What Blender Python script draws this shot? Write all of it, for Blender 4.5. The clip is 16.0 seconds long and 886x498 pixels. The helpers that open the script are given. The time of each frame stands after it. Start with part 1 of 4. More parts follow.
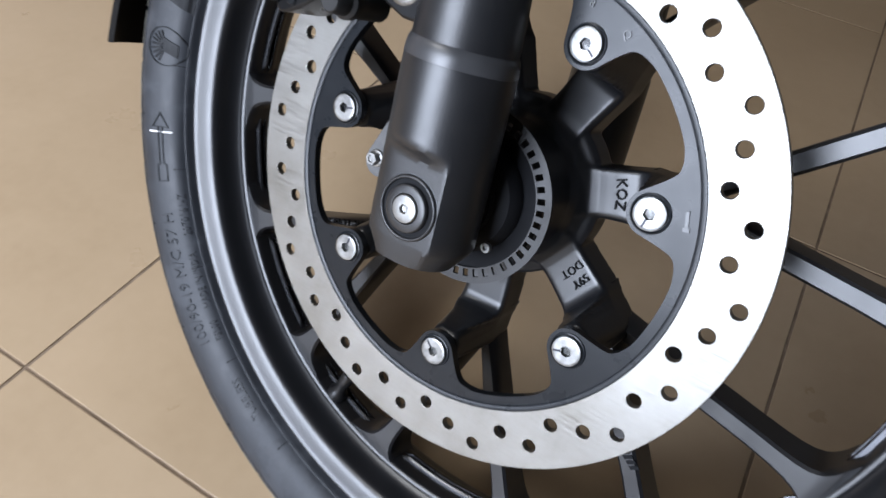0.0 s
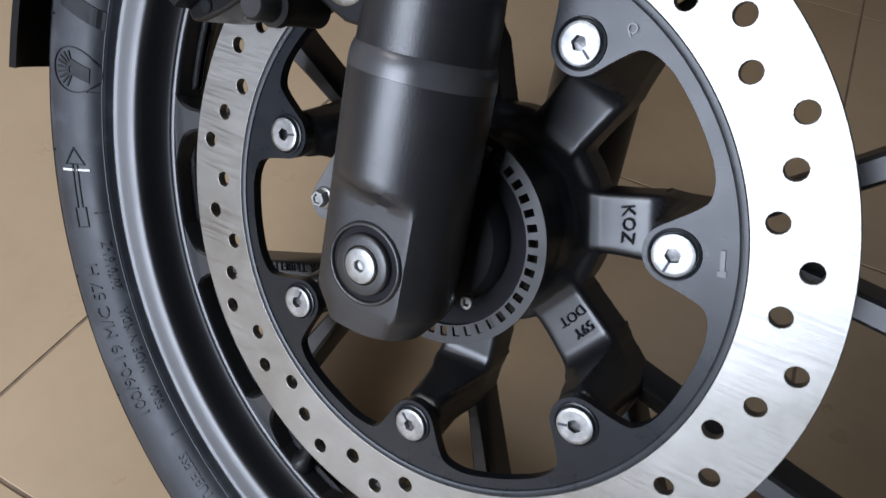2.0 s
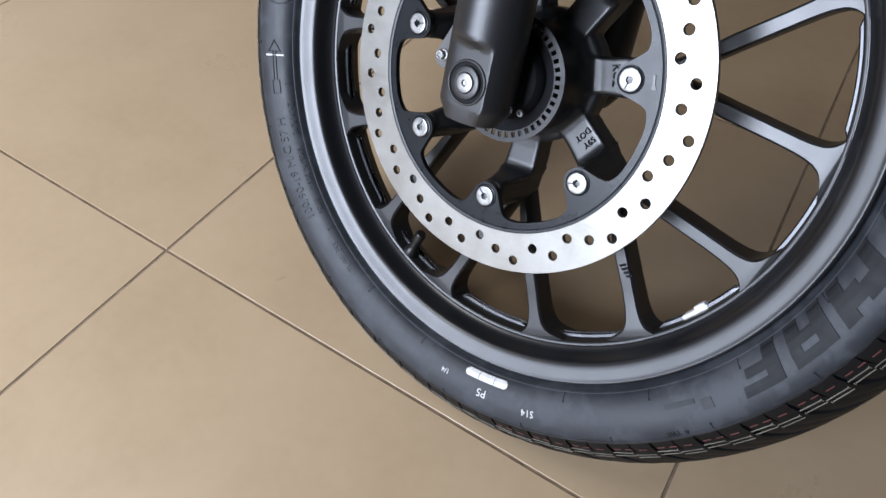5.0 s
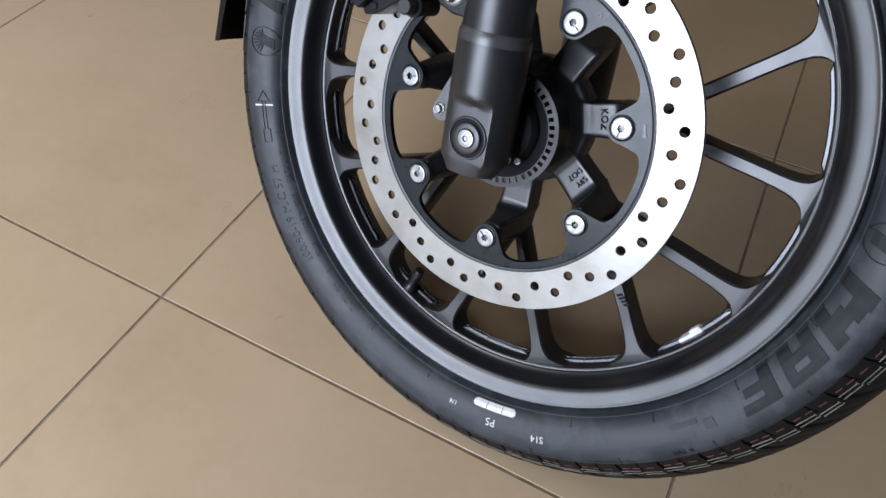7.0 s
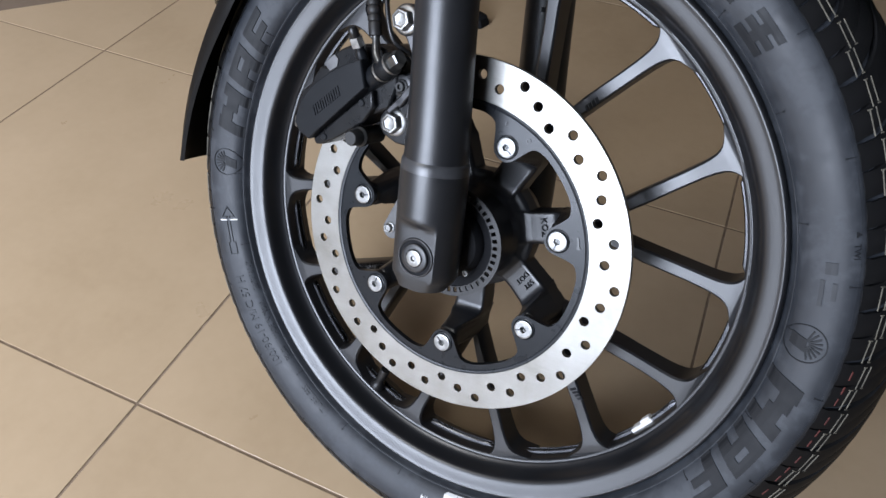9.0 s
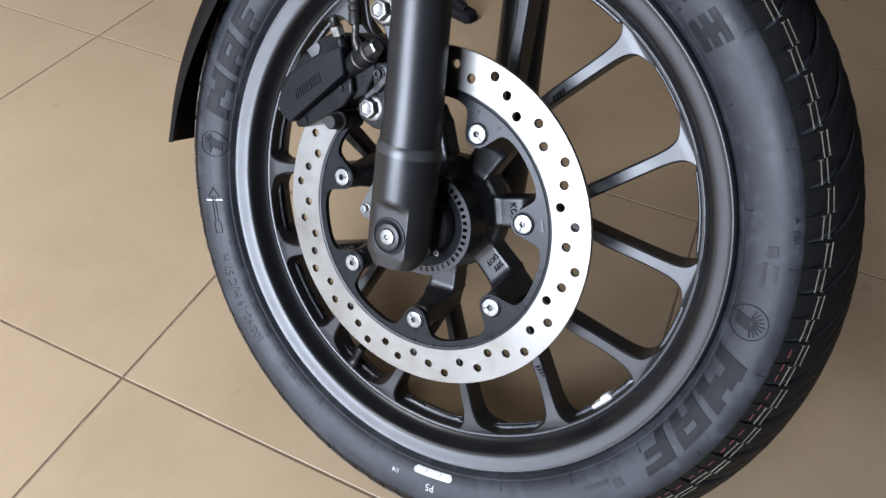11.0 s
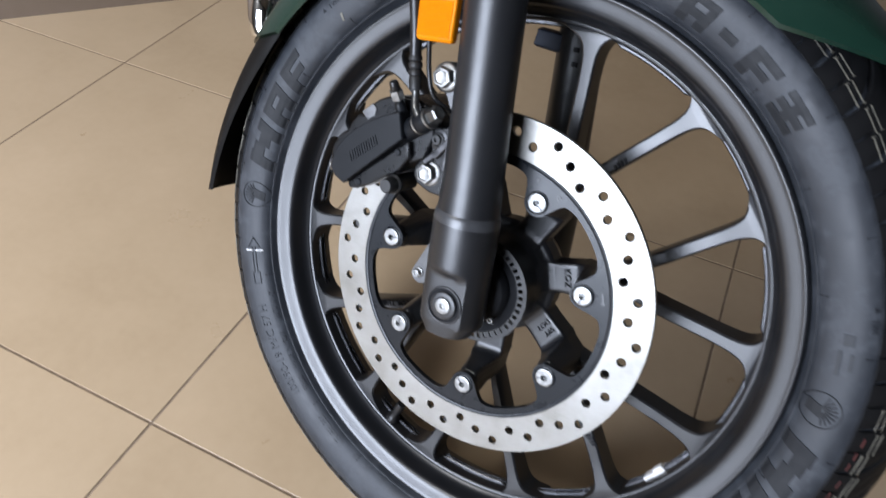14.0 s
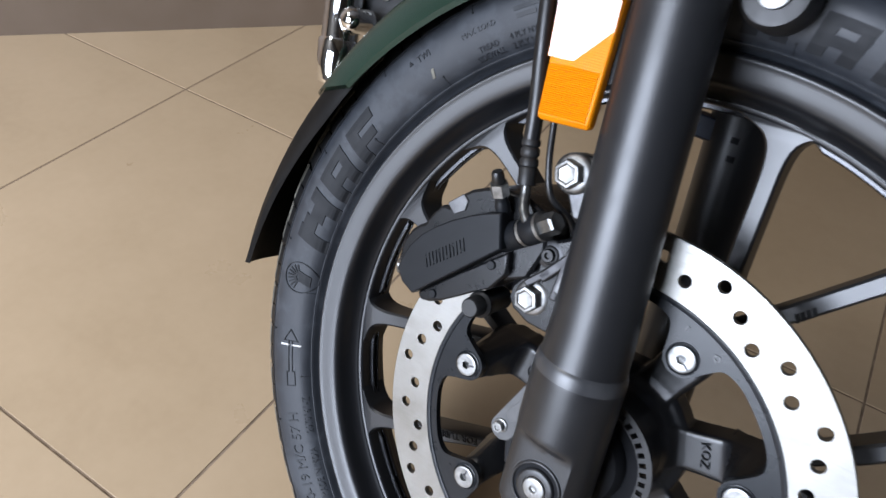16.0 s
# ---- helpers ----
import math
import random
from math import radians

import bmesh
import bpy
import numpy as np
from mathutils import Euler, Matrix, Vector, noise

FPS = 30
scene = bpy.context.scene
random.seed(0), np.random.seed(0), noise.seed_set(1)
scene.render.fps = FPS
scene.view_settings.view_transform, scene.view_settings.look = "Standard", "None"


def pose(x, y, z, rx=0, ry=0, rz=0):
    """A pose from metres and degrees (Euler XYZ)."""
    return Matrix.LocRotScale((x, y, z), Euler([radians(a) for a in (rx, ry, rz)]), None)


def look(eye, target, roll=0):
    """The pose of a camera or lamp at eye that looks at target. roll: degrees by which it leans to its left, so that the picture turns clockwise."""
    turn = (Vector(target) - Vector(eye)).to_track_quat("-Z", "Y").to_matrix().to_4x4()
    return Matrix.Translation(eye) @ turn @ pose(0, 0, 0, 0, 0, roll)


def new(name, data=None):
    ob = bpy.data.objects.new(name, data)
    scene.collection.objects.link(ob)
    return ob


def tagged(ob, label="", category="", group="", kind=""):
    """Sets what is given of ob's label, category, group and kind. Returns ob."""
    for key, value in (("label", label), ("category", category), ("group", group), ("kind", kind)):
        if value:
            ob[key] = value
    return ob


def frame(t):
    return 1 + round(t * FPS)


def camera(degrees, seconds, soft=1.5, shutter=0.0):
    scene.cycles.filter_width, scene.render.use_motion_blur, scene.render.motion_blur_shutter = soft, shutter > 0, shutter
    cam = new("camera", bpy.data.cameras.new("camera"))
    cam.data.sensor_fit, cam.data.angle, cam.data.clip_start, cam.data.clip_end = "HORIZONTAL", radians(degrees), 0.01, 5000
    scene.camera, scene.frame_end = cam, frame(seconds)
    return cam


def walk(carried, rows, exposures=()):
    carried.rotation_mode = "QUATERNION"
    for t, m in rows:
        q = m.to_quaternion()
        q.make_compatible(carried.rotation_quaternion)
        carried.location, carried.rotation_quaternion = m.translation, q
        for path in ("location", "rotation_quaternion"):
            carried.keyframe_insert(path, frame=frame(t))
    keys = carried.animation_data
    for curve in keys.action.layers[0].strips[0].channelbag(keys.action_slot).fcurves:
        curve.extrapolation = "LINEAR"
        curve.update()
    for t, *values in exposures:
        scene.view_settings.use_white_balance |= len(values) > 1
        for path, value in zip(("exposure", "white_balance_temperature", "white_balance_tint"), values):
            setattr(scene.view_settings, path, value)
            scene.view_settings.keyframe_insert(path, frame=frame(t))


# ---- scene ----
cam = camera(64.68, 16.0, shutter=0.4)
# seconds, eye in metres, yaw, pitch, roll in degrees
ROWS = [
    (0.0, 0.1327, -0.2311, 0.5742, 32.126, -47.654, 7.114),
    (0.5, 0.1094, -0.1844, 0.5263, 30.107, -46.229, 7.862),
    (1.0, 0.1007, -0.1617, 0.5265, 29.629, -46.019, 6.964),
    (1.5, 0.0979, -0.1631, 0.5249, 29.657, -46.485, 7.446),
    (2.0, 0.1001, -0.1770, 0.5374, 29.432, -47.182, 5.718),
    (2.5, 0.0977, -0.1888, 0.5379, 25.912, -47.406, 6.179),
    (3.0, 0.1001, -0.1890, 0.5444, 25.101, -47.326, 5.980),
    (3.5, 0.1584, -0.2449, 0.6427, 28.557, -46.384, 5.173),
    (4.0, 0.2175, -0.3186, 0.6271, 31.420, -52.189, 4.973),
    (4.5, 0.2272, -0.3604, 0.6370, 37.749, -51.012, 2.087),
    (7.0, 0.1852, -0.3750, 0.6888, 32.223, -51.092, 2.319),
    (7.5, 0.1914, -0.3820, 0.7052, 33.074, -50.885, 0.630),
    (8.0, 0.1940, -0.3822, 0.7058, 30.961, -48.051, 2.295),
    (8.5, 0.1902, -0.3504, 0.7362, 28.773, -46.984, 0.609),
    (9.0, 0.1986, -0.3486, 0.7452, 30.632, -46.883, 0.160),
    (11.5, 0.2300, -0.3678, 0.7632, 29.580, -47.191, 2.264),
    (12.0, 0.2288, -0.3672, 0.7672, 30.000, -46.875, 1.495),
    (12.5, 0.2244, -0.3791, 0.7692, 30.700, -47.034, 1.919),
    (13.0, 0.2221, -0.3858, 0.7720, 29.433, -46.223, 3.736),
    (13.5, 0.2152, -0.3851, 0.7772, 29.389, -46.500, 3.886),
    (14.0, 0.1682, -0.3533, 0.7791, 29.966, -46.227, 3.109),
    (14.5, 0.1054, -0.3028, 0.7378, 33.670, -44.247, 5.061),
    (15.0, 0.0379, -0.2471, 0.7025, 33.828, -45.238, 5.606),
    (15.5, 0.0150, -0.2200, 0.6900, 33.877, -45.154, 5.687),
    (16.0, 0.0600, -0.2432, 0.7133, 36.002, -43.525, 4.722),
]


def view(x, y, z, yaw, pitch, roll):
    return pose(x, y, z, 90 + pitch, 0, yaw) @ pose(0, 0, 0, 0, 0, roll)


walk(cam, [(t, view(*r)) for t, *r in ROWS], exposures=[(0.0, -0.22), (1.0, -0.56), (1.5, -0.54), (3.0, -0.62), (3.5, -0.66), (4.0, -0.27), (4.5, -0.28), (7.0, -0.56), (8.0, -0.57), (8.5, -0.45), (9.0, -0.3), (12.0, -0.13), (13.5, -0.13), (14.5, -0.26), (16.0, -0.26)])

# ---- light: overcast sky behind a wide shop window, added ceiling fill lamps ----
world = bpy.data.worlds.new("sky")
scene.world = world
world.use_nodes = True
wn = world.node_tree.nodes
sky = wn.new("ShaderNodeTexSky")
sky.sky_type, sky.sun_disc = "NISHITA", False
sky.sun_elevation, sky.sun_rotation = radians(50), radians(180)
world.node_tree.links.new(sky.outputs[0], wn["Background"].inputs[0])
wn["Background"].inputs[1].default_value = 0.1


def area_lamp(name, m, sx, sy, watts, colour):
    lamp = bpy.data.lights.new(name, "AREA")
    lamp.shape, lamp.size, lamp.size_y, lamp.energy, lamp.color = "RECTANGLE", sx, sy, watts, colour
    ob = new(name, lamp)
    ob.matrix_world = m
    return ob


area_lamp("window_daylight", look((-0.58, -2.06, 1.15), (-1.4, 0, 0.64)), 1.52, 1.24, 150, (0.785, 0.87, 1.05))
# two unseen fill lamps added overhead to brighten the floor on the left
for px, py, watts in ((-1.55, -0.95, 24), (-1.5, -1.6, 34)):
    area_lamp("ceiling_fill_light", look((px, py, 2.94), (px, py, 0)), 0.6, 0.6, watts, (0.97, 0.98, 1.0))

# ---- materials ----


def material(name, build, **base):
    m = bpy.data.materials.new(name)
    m.use_nodes = True
    nt = m.node_tree
    b = nt.nodes["Principled BSDF"]
    for key, v in base.items():
        key = {"base": "Base Color", "rough": "Roughness", "metal": "Metallic", "coat": "Coat Weight", "coat_rough": "Coat Roughness",
               "ior": "IOR", "trans": "Transmission Weight", "aniso": "Anisotropic", "spec": "Specular IOR Level"}[key]
        b.inputs[key].default_value = (*v, 1) if isinstance(v, tuple) else v
    if build:
        build(nt, b)
    return m


def node(nt, kind, **values):
    n = nt.nodes.new(kind)
    for key, v in values.items():
        n.inputs[key].default_value = v
    return n


def coords(nt, scale=(1, 1, 1)):
    tc = nt.nodes.new("ShaderNodeTexCoord")
    mp = nt.nodes.new("ShaderNodeMapping")
    mp.inputs["Scale"].default_value = scale
    nt.links.new(tc.outputs["Object"], mp.inputs[0])
    return mp.outputs[0]


def noise_of(nt, vec, scale, detail=4.0, rough=0.55):
    n = node(nt, "ShaderNodeTexNoise", Scale=scale, Detail=detail, Roughness=rough)
    nt.links.new(vec, n.inputs["Vector"])
    return n.outputs["Fac"]


def ramp(nt, fac, stops):
    r = nt.nodes.new("ShaderNodeValToRGB")
    els = r.color_ramp.elements
    while len(els) < len(stops):
        els.new(0.5)
    for e, (p, c) in zip(els, stops):
        e.position = p
        e.color = (*c, 1) if isinstance(c, tuple) else (c, c, c, 1)
    nt.links.new(fac, r.inputs[0])
    return r.outputs[0]


def bump(nt, b, fac, strength, dist, under=None):
    n = node(nt, "ShaderNodeBump", Strength=strength, Distance=dist)
    nt.links.new(fac, n.inputs["Height"])
    if under:
        nt.links.new(under, n.inputs["Normal"])
    nt.links.new(n.outputs[0], b.inputs["Normal"])
    return n.outputs[0]


def worn(c0, c1, scale, r0, r1, rscale, grain, gs, gd):
    """Colour between two tones, roughness between two values, and a fine grain."""
    def build(nt, b):
        v = coords(nt)
        nt.links.new(ramp(nt, noise_of(nt, v, scale), [(0.3, c0), (0.7, c1)]), b.inputs["Base Color"])
        nt.links.new(ramp(nt, noise_of(nt, v, rscale, 6), [(0.3, r0), (0.7, r1)]), b.inputs["Roughness"])
        if grain:
            bump(nt, b, noise_of(nt, v, grain, 3), gs, gd)
    return build


def brushed(nt, b):
    """Ground steel with fine turned lines and a few grinding streaks."""
    v = coords(nt)
    sep = nt.nodes.new("ShaderNodeSeparateXYZ")
    nt.links.new(v, sep.inputs[0])
    xy = nt.nodes.new("ShaderNodeCombineXYZ")
    nt.links.new(sep.outputs[0], xy.inputs[0])
    nt.links.new(sep.outputs[2], xy.inputs[1])
    ln = nt.nodes.new("ShaderNodeVectorMath")
    ln.operation = "LENGTH"
    nt.links.new(xy.outputs[0], ln.inputs[0])
    ring = nt.nodes.new("ShaderNodeCombineXYZ")
    nt.links.new(ln.outputs["Value"], ring.inputs[0])
    lines = noise_of(nt, ring.outputs[0], 2600, 2)
    cloud = noise_of(nt, v, 15, 6, 0.62)
    mp = nt.nodes.new("ShaderNodeMapping")
    mp.inputs["Rotation"].default_value = (0, radians(35), 0)
    mp.inputs["Scale"].default_value = (40, 40, 600)
    nt.links.new(v, mp.inputs[0])
    streak = noise_of(nt, mp.outputs[0], 1.0, 4)
    nt.links.new(ramp(nt, cloud, [(0.30, (0.215, 0.206, 0.184)), (0.46, (0.282, 0.275, 0.257)), (0.70, (0.345, 0.340, 0.324))]), b.inputs["Base Color"])
    nt.links.new(ramp(nt, streak, [(0.3, 0.34), (0.7, 0.50)]), b.inputs["Roughness"])
    first = bump(nt, b, lines, 0.10, 0.0004)
    bump(nt, b, streak, 0.13, 0.0005, first)


def tile_look(nt, b):
    info = nt.nodes.new("ShaderNodeObjectInfo")
    v = coords(nt)
    shift = nt.nodes.new("ShaderNodeVectorMath")
    shift.operation = "MULTIPLY_ADD"
    nt.links.new(info.outputs["Random"], shift.inputs[0])
    shift.inputs[1].default_value = (37, 19, 11)
    nt.links.new(v, shift.inputs[2])
    big = noise_of(nt, shift.outputs[0], 3.5, 5)
    fine = noise_of(nt, shift.outputs[0], 60, 6)
    mix = nt.nodes.new("ShaderNodeMath")
    mix.operation = "MULTIPLY_ADD"
    nt.links.new(fine, mix.inputs[0])
    mix.inputs[1].default_value = 0.25
    nt.links.new(big, mix.inputs[2])
    nt.links.new(ramp(nt, mix.outputs[0], [(0.35, (0.385, 0.279, 0.171)), (0.6, (0.434, 0.320, 0.201)), (0.9, (0.475, 0.353, 0.227))]), b.inputs["Base Color"])
    nt.links.new(ramp(nt, noise_of(nt, shift.outputs[0], 9, 6), [(0.3, 0.27), (0.75, 0.38)]), b.inputs["Roughness"])
    bump(nt, b, noise_of(nt, shift.outputs[0], 14, 3), 0.05, 0.002)


def sidewall(nt, b):
    """Dusty moulded rubber: broad haze, small smudges, fine grain."""
    v = coords(nt)
    broad = noise_of(nt, v, 16, 4)
    smudge = noise_of(nt, v, 75, 6, 0.62)
    mix = nt.nodes.new("ShaderNodeMath")
    mix.operation = "MULTIPLY_ADD"
    nt.links.new(smudge, mix.inputs[0])
    mix.inputs[1].default_value = 0.75
    nt.links.new(broad, mix.inputs[2])
    nt.links.new(ramp(nt, mix.outputs[0], [(0.62, (0.0180, 0.0205, 0.0250)), (0.90, (0.0265, 0.0300, 0.0360)), (1.15, (0.041, 0.0455, 0.053))]), b.inputs["Base Color"])
    nt.links.new(ramp(nt, mix.outputs[0], [(0.6, 0.42), (1.1, 0.60)]), b.inputs["Roughness"])
    bump(nt, b, noise_of(nt, v, 1500, 3), 0.12, 0.00006)


RUBBER = material("tyre_rubber", sidewall, spec=0.4)
RUBBER_GLOSS = material("smooth_rubber", worn((0.006, 0.006, 0.0065), (0.009, 0.009, 0.0095), 40, 0.32, 0.42, 90, 900, 0.08, 0.00004))
RUBBER_TREAD = material("tread_rubber", worn((0.0034, 0.0035, 0.0038), (0.006, 0.006, 0.0065), 30, 0.5, 0.62, 60, 900, 0.15, 0.00006), spec=0.25)
CHALK = material("cream_print", worn((0.17, 0.157, 0.123), (0.05, 0.047, 0.038), 60, 0.6, 0.8, 60, 0, 0, 0))
RED_PRINT = material("red_print", worn((0.10, 0.018, 0.014), (0.05, 0.012, 0.010), 60, 0.6, 0.8, 60, 0, 0, 0))
PAINT_MARK = material("white_paint_mark", worn((0.55, 0.55, 0.54), (0.75, 0.75, 0.74), 160, 0.5, 0.7, 60, 0, 0, 0))
ALLOY = material("satin_black_alloy", worn((0.0074, 0.0079, 0.0094), (0.0100, 0.0106, 0.0122), 30, 0.33, 0.38, 40, 1900, 0.10, 0.00004), spec=0.72)
ALLOY_GLOSS = material("dark_ledge_metal", worn((0.055, 0.056, 0.060), (0.078, 0.079, 0.083), 30, 0.24, 0.30, 30, 0, 0, 0), metal=1.0)
MOULD = material("moulded_rubber", worn((0.0085, 0.0095, 0.0115), (0.0125, 0.0138, 0.0160), 60, 0.52, 0.66, 90, 0, 0, 0), spec=0.25)
MOULD_FINE = material("fine_moulded_rubber", worn((0.0135, 0.0152, 0.0185), (0.0190, 0.0212, 0.0250), 60, 0.45, 0.58, 90, 0, 0, 0), spec=0.35)
BLUE_PLASTIC = material("dark_blue_plastic", worn((0.006, 0.010, 0.022), (0.010, 0.016, 0.032), 60, 0.5, 0.6, 90, 0, 0, 0), spec=0.3)
MATT_BLACK = material("matt_black", worn((0.0085, 0.0090, 0.0104), (0.0115, 0.0121, 0.0138), 60, 0.6, 0.72, 90, 0, 0, 0), spec=0.12)
STEEL = material("ground_steel", brushed, metal=1.0, rough=0.4)
CARRIER = material("anodised_carrier", worn((0.008, 0.0098, 0.0125), (0.011, 0.013, 0.016), 50, 0.26, 0.32, 80, 1600, 0.1, 0.00003), spec=0.3)
FORK = material("painted_fork", worn((0.0108, 0.0114, 0.0130), (0.0138, 0.0144, 0.0160), 40, 0.34, 0.41, 60, 950, 0.6, 0.00010), spec=0.62)
GLOSS_BLACK = material("gloss_black_casting", worn((0.0058, 0.0060, 0.0068), (0.0078, 0.0080, 0.0088), 60, 0.24, 0.34, 70, 1300, 0.2, 0.00005), spec=0.3)
# fork paint lightened: the chamfer's highlight is put into the colour
FORK_EDGE = material("fork_edge_highlight", worn((0.032, 0.033, 0.036), (0.050, 0.051, 0.054), 60, 0.30, 0.38, 60, 950, 0.3, 0.0001), spec=0.7)
PLASTIC = material("black_plastic", worn((0.007, 0.007, 0.0072), (0.011, 0.011, 0.0115), 60, 0.42, 0.55, 70, 1300, 0.2, 0.00005))
FLAP = material("flap_plastic", worn((0.004, 0.0036, 0.0034), (0.006, 0.0054, 0.0050), 40, 0.5, 0.65, 60, 1300, 0.2, 0.00005), spec=0.15)
CAST_BLACK = material("caliper_black", worn((0.0062, 0.0071, 0.0088), (0.0084, 0.0096, 0.0115), 60, 0.36, 0.46, 70, 1500, 0.25, 0.00005), spec=0.2)
ZINC = material("zinc_bolt", worn((0.19, 0.19, 0.187), (0.36, 0.36, 0.352), 240, 0.36, 0.50, 150, 900, 0.1, 0.00003), metal=1.0)
CAST_MID = material("dark_cast_alloy", worn((0.045, 0.045, 0.047), (0.085, 0.085, 0.088), 90, 0.38, 0.52, 120, 1100, 0.35, 0.00006), metal=0.85)
CAST_GREY = material("bare_cast_alloy", worn((0.10, 0.10, 0.103), (0.17, 0.17, 0.172), 90, 0.42, 0.58, 120, 1100, 0.35, 0.00006), metal=0.85)
SENSOR = material("grey_sensor_plastic", worn((0.060, 0.061, 0.063), (0.095, 0.096, 0.098), 90, 0.35, 0.45, 90, 900, 0.15, 0.00005))
CAST_DARK = material("dark_zinc", worn((0.10, 0.10, 0.10), (0.22, 0.22, 0.21), 140, 0.25, 0.4, 120, 0, 0, 0), metal=0.9)
CHROME = material("chrome", None, base=(0.78, 0.78, 0.78), metal=1.0, rough=0.06)
def prism_lens(nt, b):
    """Amber plastic over a grid of small prisms."""
    v = coords(nt)
    cells = node(nt, "ShaderNodeTexVoronoi", Scale=720.0, Randomness=0.15)
    nt.links.new(v, cells.inputs["Vector"])
    nt.links.new(ramp(nt, cells.outputs["Distance"], [(0.1, (0.80, 0.28, 0.004)), (0.6, (0.64, 0.19, 0.002))]), b.inputs["Base Color"])
    bump(nt, b, cells.outputs["Distance"], 0.35, 0.0008)


AMBER = material("amber_reflector", prism_lens, rough=0.28, spec=0.15)
AMBER_GLARE = material("amber_glare_top", worn((0.62, 0.17, 0.004), (0.70, 0.21, 0.006), 60, 0.10, 0.16, 60, 0, 0, 0), coat=1.0, coat_rough=0.05)
GREEN = material("green_paint", worn((0.0065, 0.022, 0.015), (0.008, 0.027, 0.018), 20, 0.2, 0.28, 40, 0, 0, 0), spec=0.25, coat=0.35, coat_rough=0.15)
INK = material("marker_ink", None, base=(0.015, 0.015, 0.03), rough=0.5)
TILE = material("glazed_floor_tile", tile_look)
GROUT = material("grout", worn((0.15, 0.105, 0.068), (0.26, 0.19, 0.13), 60, 0.8, 0.95, 80, 400, 0.3, 0.001))
WALL_PAINT = material("grey_wall_paint", worn((0.10, 0.10, 0.103), (0.125, 0.125, 0.128), 3, 0.6, 0.8, 8, 300, 0.1, 0.00008))
WOOD_WALL = material("taupe_panel", worn((0.11, 0.078, 0.052), (0.14, 0.10, 0.070), 6, 0.4, 0.55, 12, 200, 0.1, 0.00006))
CEILING_PAINT = material("grey_ceiling", worn((0.22, 0.22, 0.22), (0.26, 0.26, 0.26), 3, 0.7, 0.85, 8, 300, 0.1, 0.00006))

# ---- mesh helpers ----
TAU = 2 * math.pi


def link(name, bm, mat, parent=None, label="", smooth=40, bevel=0.0):
    me = bpy.data.meshes.new(name)
    bmesh.ops.recalc_face_normals(bm, faces=bm.faces)
    bm.to_mesh(me)
    bm.free()
    me.materials.append(mat)
    if smooth:
        me.shade_smooth()
        me.set_sharp_from_angle(angle=radians(smooth))
    ob = new(name, me)
    if bevel:
        mod = ob.modifiers.new("edge", "BEVEL")
        mod.width, mod.segments, mod.limit_method, mod.angle_limit = bevel, 2, "ANGLE", radians(35)
    if parent:
        ob.parent = parent
    if label:
        tagged(ob, label)
    return ob


def part(name, bm, mat, parent, label="", smooth=40, bevel=0.0):
    return link(name, bm, mat, parent, label, smooth, bevel)


def add_lathe(bm, profile, seg=96, closed=True, m=None):
    """Turns (radius, along) pairs round the y axis."""
    rings = []
    for i in range(seg):
        a = TAU * i / seg
        rings.append([bm.verts.new((r * math.cos(a), y, r * math.sin(a))) for r, y in profile])
    n = len(profile)
    for i in range(seg):
        p, q = rings[i], rings[(i + 1) % seg]
        for j in range(n if closed else n - 1):
            k = (j + 1) % n
            bm.faces.new((p[j], p[k], q[k], q[j]))
    if m is not None:
        for ring in rings:
            for v in ring:
                v.co = m @ v.co
    return rings


def lathe(profile, seg=96, closed=True, m=None):
    bm = bmesh.new()
    add_lathe(bm, profile, seg, closed, m)
    return bm


def add_solid(bm, profile, seg=24, m=None):
    """A turned solid: (radius, along) pairs from end to end, ends capped."""
    rings = []
    for r, y in profile:
        rings.append([bm.verts.new((r * math.cos(TAU * i / seg), y, r * math.sin(TAU * i / seg))) for i in range(seg)])
    for a, b in zip(rings, rings[1:]):
        for i in range(seg):
            k = (i + 1) % seg
            bm.faces.new((a[i], a[k], b[k], b[i]))
    bm.faces.new(rings[0])
    bm.faces.new(rings[-1])
    if m is not None:
        for ring in rings:
            for v in ring:
                v.co = m @ v.co


def add_plate(bm, outer, y0, y1, holes=()):
    """A plate between y0 and y1 whose outlines are closed lists of (x, z)."""
    loops, edges = [], []
    for loop in (outer, *holes):
        vs = [bm.verts.new((x, y0, z)) for x, z in loop]
        loops.append(vs)
        edges += [bm.edges.new((vs[i], vs[(i + 1) % len(vs)])) for i in range(len(vs))]
    made = bmesh.ops.triangle_fill(bm, use_beauty=True, use_dissolve=False, edges=edges)
    faces = [g for g in made["geom"] if isinstance(g, bmesh.types.BMFace)]
    back = {}
    for vs in loops:
        for v in vs:
            back[v] = bm.verts.new((v.co.x, y1, v.co.z))
    for f in faces:
        bm.faces.new([back[v] for v in reversed(f.verts)])
    for vs in loops:
        for i in range(len(vs)):
            a, b = vs[i], vs[(i + 1) % len(vs)]
            bm.faces.new((a, b, back[b], back[a]))


def plate(outer, y0, y1, holes=()):
    bm = bmesh.new()
    add_plate(bm, outer, y0, y1, holes)
    return bm


def circle(cx, cz, r, n=16, a0=0.0):
    return [(cx + r * math.cos(a0 + TAU * i / n), cz + r * math.sin(a0 + TAU * i / n)) for i in range(n)]


def polar(r, deg):
    return r * math.cos(radians(deg)), r * math.sin(radians(deg))


